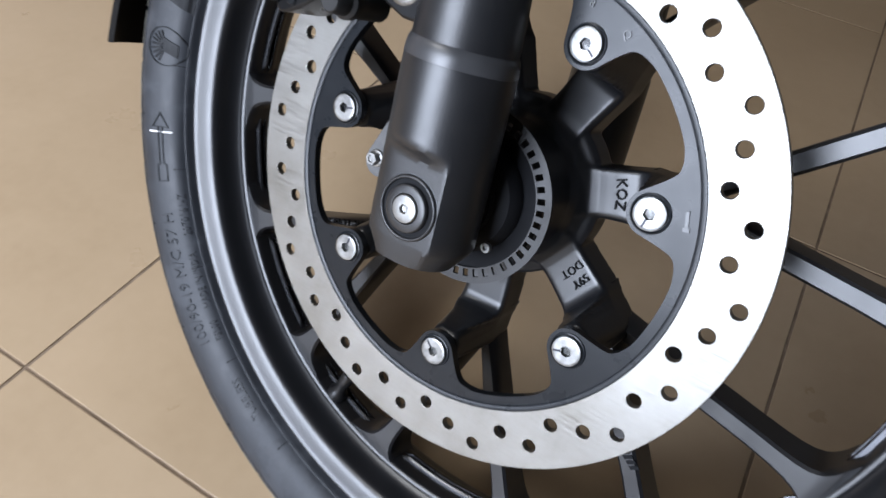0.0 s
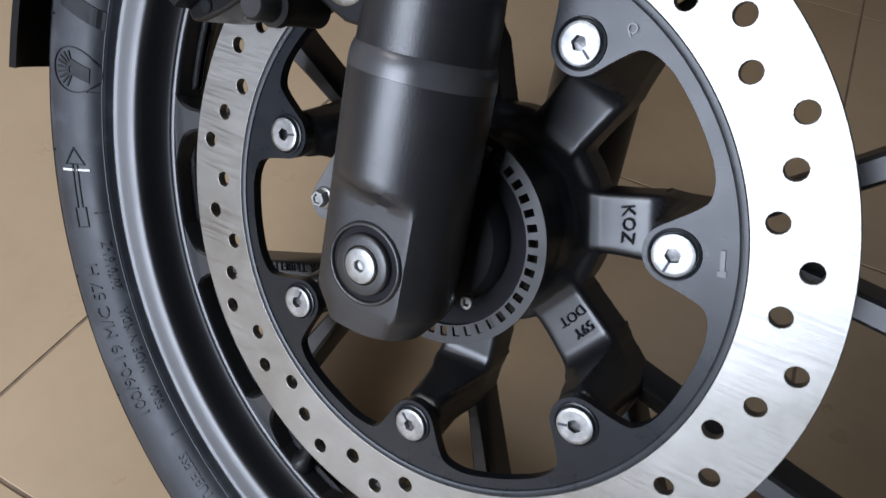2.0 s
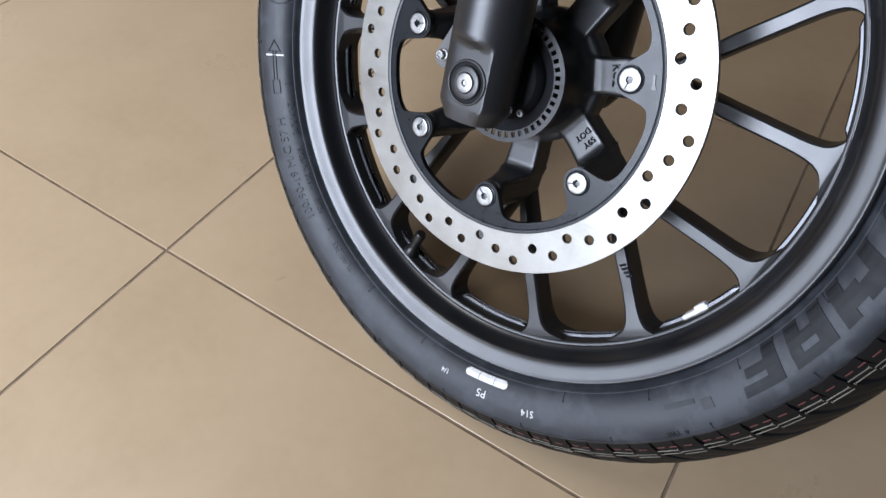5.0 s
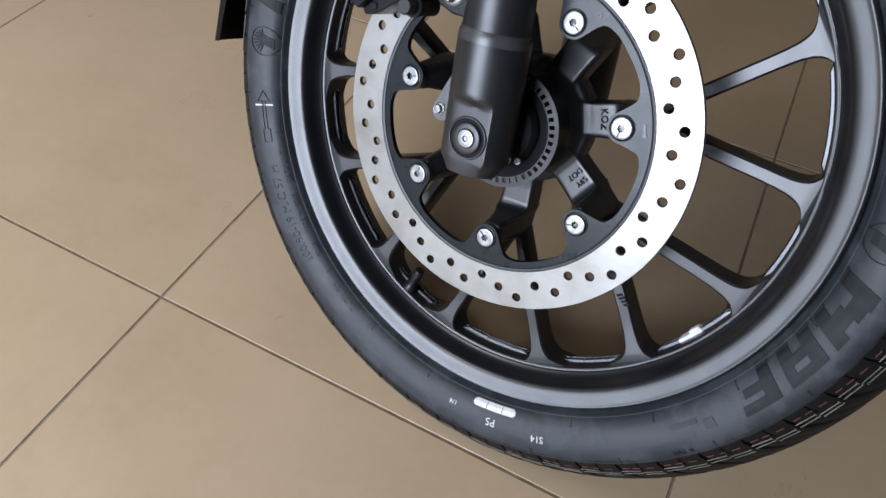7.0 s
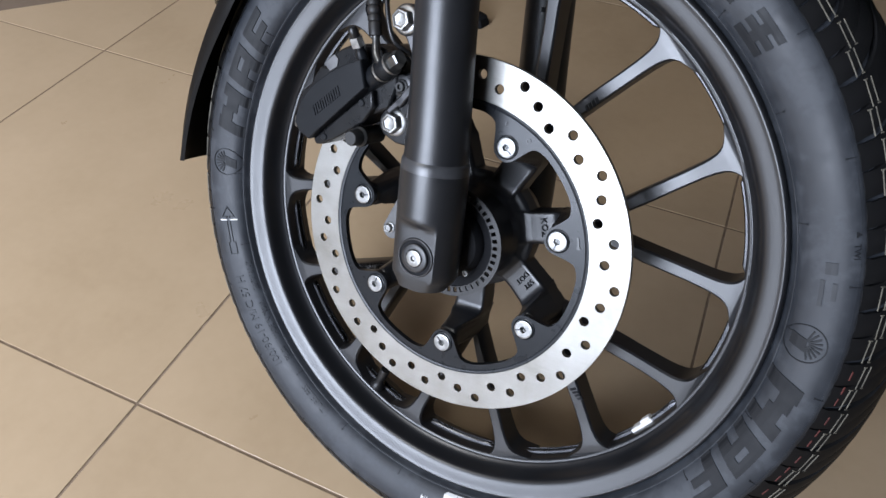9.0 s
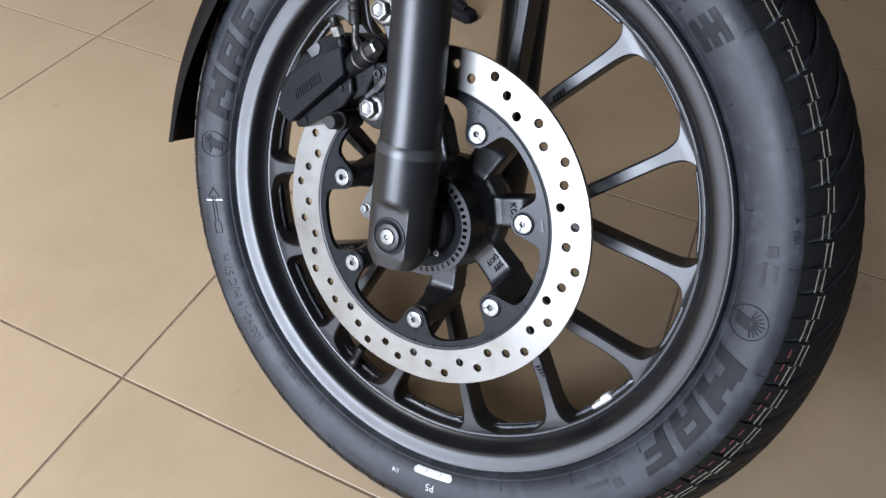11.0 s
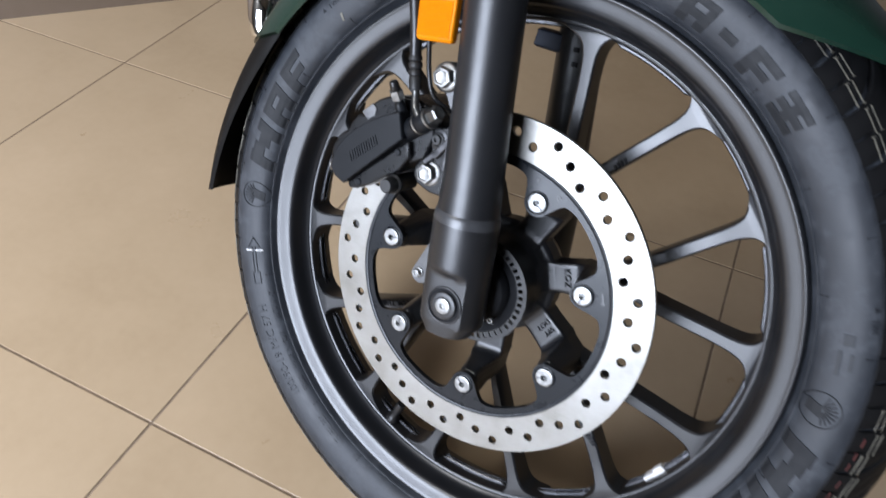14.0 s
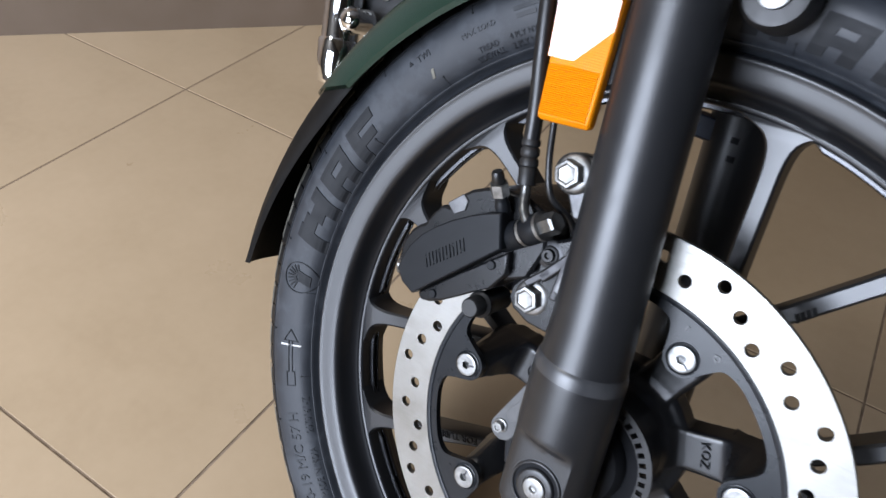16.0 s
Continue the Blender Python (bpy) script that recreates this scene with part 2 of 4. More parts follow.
def spline(pts, n=8):
    """A smooth line through the given points."""
    pts = [Vector(p) for p in pts]
    out = []
    ext = [pts[0] * 2 - pts[1], *pts, pts[-1] * 2 - pts[-2]]
    for a, b, c, d in zip(ext, ext[1:], ext[2:], ext[3:]):
        for i in range(n):
            t = i / n
            out.append(0.5 * (2 * b + (c - a) * t + (2 * a - 5 * b + 4 * c - d) * t * t + (3 * b - a - 3 * c + d) * t ** 3))
    out.append(pts[-1])
    return out


def add_tube(bm, pts, radius, seg=16):
    """A round bar along points; radius is a number or a function of the share of the way."""
    pts = [Vector(p) for p in pts]
    up, rings = None, []
    for i, p in enumerate(pts):
        d = (pts[min(i + 1, len(pts) - 1)] - pts[max(i - 1, 0)]).normalized()
        if up is None:
            up = d.orthogonal().normalized()
        up = (up - d * up.dot(d)).normalized()
        side = d.cross(up)
        r = radius(i / (len(pts) - 1)) if callable(radius) else radius
        rings.append([bm.verts.new(p + r * (math.cos(TAU * k / seg) * up + math.sin(TAU * k / seg) * side)) for k in range(seg)])
    for a, b in zip(rings, rings[1:]):
        for k in range(seg):
            bm.faces.new((a[k], a[(k + 1) % seg], b[(k + 1) % seg], b[k]))
    bm.faces.new(rings[0])
    bm.faces.new(rings[-1])


def tube(pts, radius, seg=16):
    bm = bmesh.new()
    add_tube(bm, pts, radius, seg)
    return bm


def add_box(bm, m, sx, sy, sz):
    made = bmesh.ops.create_cube(bm, size=1.0, matrix=m @ Matrix.Diagonal((sx, sy, sz, 1)))
    return made["verts"]


def box(m, sx, sy, sz):
    bm = bmesh.new()
    add_box(bm, m, sx, sy, sz)
    return bm


def loft(sections):
    """A skin over closed sections that all have the same number of points, ends capped."""
    bm = bmesh.new()
    rows = [[bm.verts.new(p) for p in s] for s in sections]
    for a, b in zip(rows, rows[1:]):
        for k in range(len(a)):
            bm.faces.new((a[k], a[(k + 1) % len(a)], b[(k + 1) % len(a)], b[k]))
    bm.faces.new(rows[0])
    bm.faces.new(rows[-1])
    return bm


def hex_socket(bm, r, y0, y1, ring_r, seg=24):
    """A flat ring at y0 round a six-sided hole that goes down to y1."""
    outer = [bm.verts.new((ring_r * math.cos(TAU * i / seg), y0, ring_r * math.sin(TAU * i / seg))) for i in range(seg)]
    top = [bm.verts.new((r * math.cos(TAU * i / 6), y0, r * math.sin(TAU * i / 6))) for i in range(6)]
    low = [bm.verts.new((r * 0.96 * math.cos(TAU * i / 6), y1, r * 0.96 * math.sin(TAU * i / 6))) for i in range(6)]
    edges = [bm.edges.new((vs[i], vs[(i + 1) % len(vs)])) for vs in (outer, top) for i in range(len(vs))]
    bmesh.ops.triangle_fill(bm, use_beauty=True, edges=edges)
    for i in range(6):
        bm.faces.new((top[i], top[(i + 1) % 6], low[(i + 1) % 6], low[i]))
    bm.faces.new(low)
    return outer


def socket_bolt(r, h, sock):
    """A flat round bolt head with a hexagon socket, facing -y, seated at y = 0."""
    bm = bmesh.new()
    outer = hex_socket(bm, sock, -h, 0.0035, r * 0.80)
    seg = len(outer)
    prev = outer
    for k, y in ((0.84, -h * 1.0), (0.97, -h * 0.88), (1.0, -h * 0.7), (1.0, 0.0)):
        ring = [bm.verts.new((r * k * math.cos(TAU * i / seg), y, r * k * math.sin(TAU * i / seg))) for i in range(seg)]
        for i in range(seg):
            bm.faces.new((prev[i], prev[(i + 1) % seg], ring[(i + 1) % seg], ring[i]))
        prev = ring
    bm.faces.new(prev)
    return bm


def words(text, size, depth=0.0005):
    """A bmesh of raised letters, centred on the origin, in the x-y plane and depth along z."""
    cu = bpy.data.curves.new("words", "FONT")
    cu.body, cu.size, cu.extrude, cu.align_x, cu.align_y, cu.resolution_u = text, size, depth / 2, "CENTER", "CENTER", 2
    ob = bpy.data.objects.new("words", cu)
    scene.collection.objects.link(ob)
    dg = bpy.context.evaluated_depsgraph_get()
    me = bpy.data.meshes.new_from_object(ob.evaluated_get(dg))
    bm = bmesh.new()
    bm.from_mesh(me)
    bpy.data.objects.remove(ob)
    bpy.data.curves.remove(cu)
    bpy.data.meshes.remove(me)
    return bm


def wrap(bm, th, r, y_of, lift=0.0005):
    """Bends flat letters clockwise round the axle, tops outward, onto a surface y_of(radius)."""
    for v in bm.verts:
        rr = r + v.co.y
        a = radians(th) - v.co.x / r
        v.co = Vector((rr * math.cos(a), y_of(rr) - v.co.z - lift, rr * math.sin(a)))
    return bm


def bar(w, h, depth, slant=0.0):
    """A flat bar in the x-y plane, cut fine along its length so that it can be bent."""
    bm = bmesh.new()
    n = max(2, int(w / 0.003))
    m = max(2, int(h / 0.0015))
    grid = [[[bm.verts.new((-w / 2 + w * i / n + slant * (j / m - 0.5) * h, -h / 2 + h * j / m, z)) for j in range(m + 1)] for i in range(n + 1)] for z in (-depth / 2, depth / 2)]
    for layer in grid:
        for i in range(n):
            for j in range(m):
                bm.faces.new((layer[i][j], layer[i + 1][j], layer[i + 1][j + 1], layer[i][j + 1]))
    lo, hi = grid
    rim = [(i, 0) for i in range(n + 1)] + [(n, j) for j in range(1, m + 1)] + [(i, m) for i in range(n - 1, -1, -1)] + [(0, j) for j in range(m - 1, 0, -1)]
    for (a, b), (c, d) in zip(rim, rim[1:] + rim[:1]):
        bm.faces.new((lo[a][b], lo[c][d], hi[c][d], hi[a][b]))
    return bm


def joined(bms):
    out = bmesh.new()
    for b in bms:
        me = bpy.data.meshes.new("tmp")
        b.to_mesh(me)
        b.free()
        out.from_mesh(me)
        bpy.data.meshes.remove(me)
    return out


def moved(bm, m):
    bmesh.ops.transform(bm, matrix=m, verts=bm.verts)
    return bm


def bolt_bm(head_r, head_h, socket=True, flange=0.0, flange_h=0.0, hexagon=False):
    """A bolt head that faces -y, seated at y = 0."""
    bm = bmesh.new()
    if flange:
        add_solid(bm, [(flange, 0.0), (flange, -flange_h * 0.5), (flange * 0.93, -flange_h), (flange * 0.7, -flange_h * 1.4)], 28)
    base = -flange_h if flange else 0.0
    n = 6 if hexagon else 28
    if socket:
        rings = [(head_r, base), (head_r, base - head_h * 0.7), (head_r * 0.88, base - head_h), (head_r * 0.5, base - head_h),
                 (head_r * 0.44, base - head_h * 0.9), (head_r * 0.42, base - head_h * 0.3)]
    else:
        rings = [(head_r, base), (head_r, base - head_h * 0.85), (head_r * 0.9, base - head_h), (head_r * 0.62, base - head_h),
                 (head_r * 0.5, base - head_h * 0.8)]
    add_solid(bm, rings, n)
    return bm


# ---- setting ----
FLOOR_TURN = Matrix.Rotation(radians(6.534), 4, "Z")
JOINT = Vector((-0.3431, -0.1575, 0.0))
PITCH = 0.6011

bm = bmesh.new()
add_box(bm, pose(-0.5, 0.5, -0.0511), 7.4, 6.6, 0.1)
floor = tagged(link("floor", bm, GROUT, smooth=0), "glossy beige ceramic tile floor with thin dark joints", "floor", kind="structure")

bm = bmesh.new()
add_box(bm, pose(-0.5, 0.5, 3.05), 7.6, 6.8, 0.1)
tagged(link("ceiling", bm, CEILING_PAINT, smooth=0), "plain pale grey painted ceiling", "ceiling", kind="structure")

# wall behind the motorcycle, with a baseboard
WALL = Matrix.Translation((-1.24, 0.47, 0)) @ Matrix.Rotation(math.atan2(0.49, 0.404), 4, "Z")


def wall(name, m, length, height, mat, label, holes=()):
    bm = bmesh.new()
    h = length / 2
    add_plate(bm, [(-h, -0.01), (h, -0.01), (h, height), (-h, height)], 0.0, 0.12, holes)
    ob = tagged(link(name, bm, mat, smooth=0), label, "wall", kind="structure")
    ob.matrix_world = m
    return ob


wall("wall_west", WALL @ pose(0, 0, 0), 6.8, 3.0, WOOD_WALL, "taupe brown showroom wall panel")
wall("wall_north", pose(1.35, 2.2, 0), 4.4, 3.0, WALL_PAINT, "plain grey painted showroom wall")
wall("wall_east", pose(3.2, 0.3, 0, 0, 0, -90), 6.4, 3.0, WALL_PAINT, "plain grey painted showroom wall")
wall("wall_south", pose(-0.4, -2.1, 0, 0, 0, 180), 7.4, 3.0, WALL_PAINT, "plain grey wall round a wide shop window",
     holes=[[(-0.64, 0.48), (1.02, 0.48), (1.02, 1.82), (-0.64, 1.82)]])

# ---- motorcycle, in axes of its front wheel: x ahead, y along the axle, z up ----
BIKE = Matrix(((0.992505, 0.053733, -0.109758, 0.0000), (-0.000017, 0.898209, 0.439569, 0.0000), (0.122204, -0.436273, 0.891478, 0.3272), (0, 0, 0, 1)))
motorcycle = tagged(new("motorcycle"), "dark green motorcycle with black alloy front wheel, leaning on its stand", "motorcycle")
motorcycle.matrix_world = BIKE
MID = 0.0565
BOLT0 = 67.75
STEP = 360 / 7


# wheel rim: turned barrel
rim_front = [(0.2508, 0.0300), (0.2506, 0.0246), (0.2500, 0.0226), (0.2492, 0.0216), (0.2483, 0.0212), (0.2475, 0.0213), (0.2466, 0.0218), (0.2448, 0.0223), (0.2420, 0.0230),
             (0.2388, 0.0238), (0.2358, 0.0247), (0.2339, 0.0257), (0.2327, 0.0271), (0.2318, 0.0294), (0.2309, 0.0330), (0.2299, 0.0368), (0.2287, 0.0400), (0.2271, 0.0424), (0.2257, 0.0436),
             (0.2249, 0.0441), (0.2246, 0.0450), (0.2241, 0.0450), (0.2238, 0.0440), (0.2224, 0.0442), (0.2214, 0.0450), (0.2209, 0.0466), (0.2206, 0.0523)]
rim_mid = rim_front + [(r, 2 * MID - y) for r, y in reversed(rim_front)]
outer_back = [(0.2460, 2 * MID - 0.0275), (0.2400, 2 * MID - 0.034), (0.2350, MID), (0.2400, 0.034), (0.2460, 0.0275)]
wheel = part("wheel_rim", lathe(rim_mid + outer_back, 160), ALLOY, motorcycle, "satin black cast alloy rim", smooth=50)


def spoke_bm():
    """One spoke along +x, thin in the middle and flared where it meets the rim."""
    prof = [(0.072, 0.0066), (0.087, 0.0074), (0.092, 0.0072), (0.110, 0.0064), (0.130, 0.0060), (0.150, 0.0056), (0.185, 0.0055), (0.200, 0.0057), (0.208, 0.0063), (0.214, 0.0075), (0.2182, 0.0094),
            (0.2208, 0.0116), (0.2230, 0.0146), (0.2247, 0.0182), (0.2262, 0.0220), (0.2285, 0.0270)]
    secs = []
    for x, w in prof:
        k = max(0.0, (x - 0.19) / 0.031)
        # near the hub the face sinks and narrows while the web behind keeps its width
        sink = min(1.0, max(0.0, (0.150 - x) / 0.036))
        y0 = 0.0478 + 0.0045 * sink - 0.0033 * min(1.0, k) + (0.0006 if x > 0.2280 else 0.0)
        y1 = 0.0705
        f = w * (1 - 0.42 * sink)
        c = min(0.0016, f * 0.3)
        secs.append([(x, y0, -f + c), (x, y0, f - c), (x, y0 + c, f), (x, y0 + 0.008, w), (x, y1, w), (x, y1, -w),
                     (x, y0 + 0.008, -w), (x, y0 + c, -f)])
    return loft(secs)


for k in range(7):
    for side in (-1, 1):
        th = BOLT0 - STEP * k
        m = Matrix.Rotation(radians(-th), 4, "Y")
        # pivot of the pair lies at 0.091 along the arm
        turn = m @ Matrix.Translation((0.091, 0, 0)) @ Matrix.Rotation(radians(-side * 23.0), 4, "Y") @ Matrix.Translation((-0.091, 0, 0))
        bm = spoke_bm()
        # stretch along the slanted line so that the flare reaches the rim
        for v in bm.verts:
            if v.co.x > 0.091:
                v.co.x = 0.091 + (v.co.x - 0.091) * 0.996
        bmesh.ops.transform(bm, matrix=turn, verts=bm.verts)
        part("spoke", bm, ALLOY, wheel, smooth=35)

# hub with seven arms that carry the bolt bosses
hub_bms = [lathe([(0.020, 0.004), (0.034, 0.004), (0.0365, 0.0065), (0.0375, 0.0120), (0.0382, 0.0260), (0.0396, 0.0360), (0.0424, 0.0424), (0.0460, 0.0460), (0.0505, 0.0478), (0.0526, 0.0500), (0.0526, 0.066),
                  (0.0480, 0.075), (0.0370, 0.104), (0.020, 0.104)], 72)]


def arm_bm():
    """One arm: a flat face out to a riser, then a round boss under the carrier tab; the web below keeps its width."""
    secs = []
    for x, top, w, y0 in ((0.030, 0.0170, 0.0172, 0.0380), (0.0420, 0.0152, 0.0154, 0.0426), (0.0460, 0.0143, 0.0145, 0.0458), (0.0515, 0.0135, 0.0137, ARM_Y - 0.0004), (0.0590, 0.0130, 0.0133, ARM_Y), (0.0730, 0.0129, 0.0132, ARM_Y),
                          (0.0765, 0.0126, 0.0131, ARM_Y - 0.0012), (0.0785, 0.0121, 0.0130, ARM_Y - 0.0038), (0.0799, 0.0114, 0.0129, 0.0375), (0.0808, 0.0102, 0.0127, 0.0290), (0.0815, 0.0086, 0.0125, 0.0190),
                          (0.0825, 0.0060, 0.0122, 0.0102), (0.0850, 0.0084, 0.0116, 0.0078), (0.0900, 0.0100, 0.0110, 0.0072), (0.0960, 0.0100, 0.0105, 0.0072), (0.1005, 0.0074, 0.0098, 0.0080),
                          (0.1030, 0.0046, 0.0085, 0.0140), (0.1060, 0.0040, 0.0060, 0.0300)):
        c = 0.0012
        y1 = 0.070 if x < 0.100 else 0.062
        mid = max(y0 + c + 0.002, 0.0500)
        flare = 0.0045 * min(1.0, max(0.0, (x - 0.046) / 0.036))
        low = top + (flare if x < 0.0805 else 0.0)
        secs.append([(x, y0, -low + 2 * c), (x, y0, top - c), (x, y0 + c, top), (x, mid, w), (x, y1, w), (x, y1, -w - flare), (x, mid, -w - flare), (x, y0 + 2 * c, -low)])
    return loft(secs)


ARM_Y = 0.0475
for k in range(7):
    turn = Matrix.Rotation(radians(-(BOLT0 - STEP * k)), 4, "Y")
    hub_bms.append(moved(arm_bm(), turn))
hub = part("wheel_hub", joined(hub_bms), ALLOY, motorcycle, "black cast hub with seven arms", smooth=0)
mod = hub.modifiers.new("casting", "REMESH")
mod.mode, mod.voxel_size, mod.use_smooth_shade = "VOXEL", 0.0010, True
mod = hub.modifiers.new("fillet", "SMOOTH")
mod.factor, mod.iterations = 0.5, 4

# tyre
tyre_half = [(0.2500, 0.0300), (0.2520, 0.0272), (0.2536, 0.0242), (0.2544, 0.0214), (0.2549, 0.0198), (0.2555, 0.0193), (0.2561, 0.0196), (0.2572, 0.0178), (0.2590, 0.0150), (0.2640, 0.0120),
             (0.2700, 0.0098), (0.2770, 0.0080), (0.2835, 0.0074), (0.2885, 0.0082), (0.2922, 0.0098), (0.2944, 0.0114), (0.2951, 0.0140), (0.2995, 0.0180), (0.3070, 0.0240), (0.3140, 0.0320),
             (0.3195, 0.0410), (0.3226, 0.0495)]
tyre_prof = tyre_half + [(0.3235, MID)] + [(r, 2 * MID - y) for r, y in reversed(tyre_half)]
inner = [(0.2440, 2 * MID - 0.034), (0.2440, 0.034)]
tyre = part("tyre", lathe(tyre_prof + inner, 180), RUBBER, motorcycle, "black rubber road tyre with moulded sidewall", smooth=60)

# brake disc: ring with fifty drilled holes in five circles
HOLES = ((0.1371, 0.0), (0.1267, -0.2), (0.1336, -0.15), (0.1404, -0.45), (0.1302, 0.1))
holes = []
for i in range(50):
    r, da = HOLES[i % 5]
    cx, cz = polar(r, 15.5 + da + 7.2 * i)
    holes.append(circle(cx, cz, 0.0037, 14))
part("brake_disc", plate(circle(0, 0, 0.1500, 160), 0.0, 0.0045, [circle(0, 0, 0.1180, 140), *holes]), STEEL, motorcycle,
             "ground steel brake disc with drilled holes", bevel=0.0003)


def carrier_inner():
    """Inner edge of the carrier: a ring and seven round tabs, blended with fillets."""
    centres = [polar(0.0937, BOLT0 - STEP * k) for k in range(7)]
    pts = []
    for i in range(504):
        th = 360 * i / 504
        r = 0.074
        while r < 0.1100:
            x, z = polar(r, th)
            tab = min(math.hypot(x - cx, z - cz) for cx, cz in centres) - 0.0117
            rim = 0.1100 - r
            h = max(0.0, 0.026 - abs(tab - rim)) / 0.026
            if min(tab, rim) - h * h * 0.026 / 4 < 0:
                break
            r += 0.00025
        pts.append((r, th))
    n = len(pts)
    return [polar(sum(pts[(i + d) % n][0] for d in (-2, -1, 0, 1, 2)) / 5, pts[i][1]) for i in range(n)]


carrier = part("disc_carrier", plate(circle(0, 0, 0.1180, 140), 0.0008, 0.0058, [carrier_inner()]), CARRIER, motorcycle, "black anodised disc carrier", bevel=0.0009)
part("carrier_lip", lathe([(0.1150, 0.0010), (0.1150, 0.0002), (0.1158, -0.0002), (0.1178, -0.0002), (0.1182, 0.0003), (0.1182, 0.0010)], 140), CARRIER, carrier)
for k in range(7):
    th = BOLT0 - STEP * k
    x, z = polar(0.0937, th)
    bm = moved(socket_bolt(0.0079, 0.0024, 0.0030), Matrix.Translation((x, 0.0008, z)) @ Matrix.Rotation(radians(37 * k), 4, "Y"))
    bolt = part("disc_bolt", bm, ZINC, carrier, "bright zinc socket bolt", smooth=30)
    part("bolt_seat", lathe([(0.0081, 0.0010), (0.0083, 0.0002), (0.0088, -0.0002), (0.0094, 0.0000), (0.0096, 0.0010)], 40, m=Matrix.Translation((x, 0, z))), CARRIER, carrier)
    ink = box(Matrix.Translation((x, -0.00165, z)) @ Matrix.Rotation(radians(40 + 61 * k), 4, "Y") @ Matrix.Translation((0.0048, 0, 0)), 0.0040, 0.0004, 0.0010)
    part("ink_stroke", ink, INK, carrier, "dark marker stroke on the bolt head", smooth=0)

# speed sensor ring with slots
slots = []
for i in range(44):
    a = 360 * i / 44
    s = []
    for r, da in ((0.0396, -1.9), (0.0400, -2.2), (0.0434, -2.1), (0.0438, -1.8), (0.0438, 1.8), (0.0434, 2.1), (0.0400, 2.2), (0.0396, 1.9)):
        s.append(polar(r, a + da))
    slots.append(s)
tone = part("sensor_ring", plate(circle(0, 0, 0.0472, 90), -0.0030, -0.0012, [circle(0, 0, 0.0388, 80), *slots]), PLASTIC, motorcycle, "slotted dark steel sensor ring")
part("ring_mount", lathe([(0.0392, -0.0012), (0.0392, 0.006), (0.0300, 0.006), (0.0300, 0.0015)], 64), MATT_BLACK, tone)
bm = bmesh.new()
add_solid(bm, [(0.0300, 0.004), (0.0300, -0.0040), (0.0270, -0.0080), (0.0200, -0.0095), (0.0200, -0.0150)], 48)
part("hub_cover", bm, MATT_BLACK, motorcycle, "dark bearing cover")

# fork legs
FX0, FSL = -0.004, -0.038


def fork_bm(yc, foot=True):
    bm = bmesh.new()
    prof = [(0.0165, -0.0310), (0.0185, -0.0306), (0.0258, -0.0205), (0.0268, -0.0180)]
    prof += [(0.0268, z) for z in (-0.012, -0.006, 0.0, 0.006, 0.012, 0.015, 0.017, 0.019, 0.021, 0.023, 0.025, 0.027, 0.029, 0.031, 0.034, 0.038, 0.046, 0.054)]
    prof += [(0.0267, 0.062), (0.0267, 0.0660), (0.0263, 0.0680), (0.0254, 0.0705), (0.0249, 0.0740), (0.0243, 0.0900), (0.0240, 0.1000), (0.0237, 0.1150), (0.0234, 0.13), (0.0231, 0.16), (0.0229, 0.20), (0.0228, 0.30), (0.0228, 0.62)]
    rings = []
    seg = 120
    deep = 0.0200
    for r, z in prof:
        ring = []
        for i in range(seg):
            a = TAU * i / seg
            dx, dy = r * math.cos(a), r * math.sin(a)
            if foot and dy < 0:
                # the front of the foot is milled flat and squared off towards the caliper
                k = min(1.0, max(0.0, (0.0285 - 0.05 * dx - z) / 0.0075))
                k = k * k * (3 - 2 * k)
                if dx < 0:
                    w = 0.0232 * r / 0.0268
                    s = ((abs(dx) / w) ** 5 + (abs(dy) / min(deep, r)) ** 5) ** (-1 / 5)
                    fx, fy = dx * s, dy * s
                else:
                    fx, fy = dx, max(dy, -deep)
                dx, dy = dx + (fx - dx) * k, dy + (fy - dy) * k
            ring.append(bm.verts.new((FX0 + FSL * z - 0.037 * max(0.0, z - 0.09) + dx, yc + dy, z)))
        rings.append(ring)
    for a, b in zip(rings, rings[1:]):
        for i in range(seg):
            k = (i + 1) % seg
            bm.faces.new((a[i], a[k], b[k], b[i]))
    bm.faces.new(rings[0])
    bm.faces.new(rings[-1])
    return bm


leg = part("fork_leg", fork_bm(-0.031), FORK, motorcycle, "black painted fork leg", smooth=32)
part("shoulder_ring", loft([[(FX0 + FSL * z + r * math.cos(TAU * i / 96), -0.031 + r * math.sin(TAU * i / 96), z) for i in range(96)] for r, z in ((0.0262, 0.0640), (0.02685, 0.0645), (0.0266, 0.0680), (0.0262, 0.0705), (0.0254, 0.0726), (0.0246, 0.0734))]),
     FORK_EDGE, leg, "machined shoulder ring, paler for the light on its chamfer")
AX = Matrix.Translation((-0.0022, 0, -0.0020))
part("axle_rim", lathe([(0.0139, -0.0490), (0.0139, -0.0516), (0.0143, -0.0523), (0.0150, -0.0524), (0.0157, -0.0519), (0.0164, -0.0490)], 56, m=AX), FORK, leg, smooth=60)
# matt black lining puts the shade inside the groove into the colour
part("axle_groove", lathe([(0.0105, -0.0490), (0.0105, -0.0512), (0.0141, -0.0512), (0.0141, -0.0490)], 56, m=AX), MATT_BLACK, leg, "groove round the axle end, blackened for its shade")
bm = bmesh.new()
add_solid(bm, [(0.0116, -0.0490), (0.0116, -0.0526), (0.0112, -0.0533), (0.0105, -0.0536), (0.0074, -0.0536), (0.0072, -0.0530), (0.0068, -0.0524)], 56, AX)
part("axle_boss", bm, FORK, leg)
bm = bmesh.new()
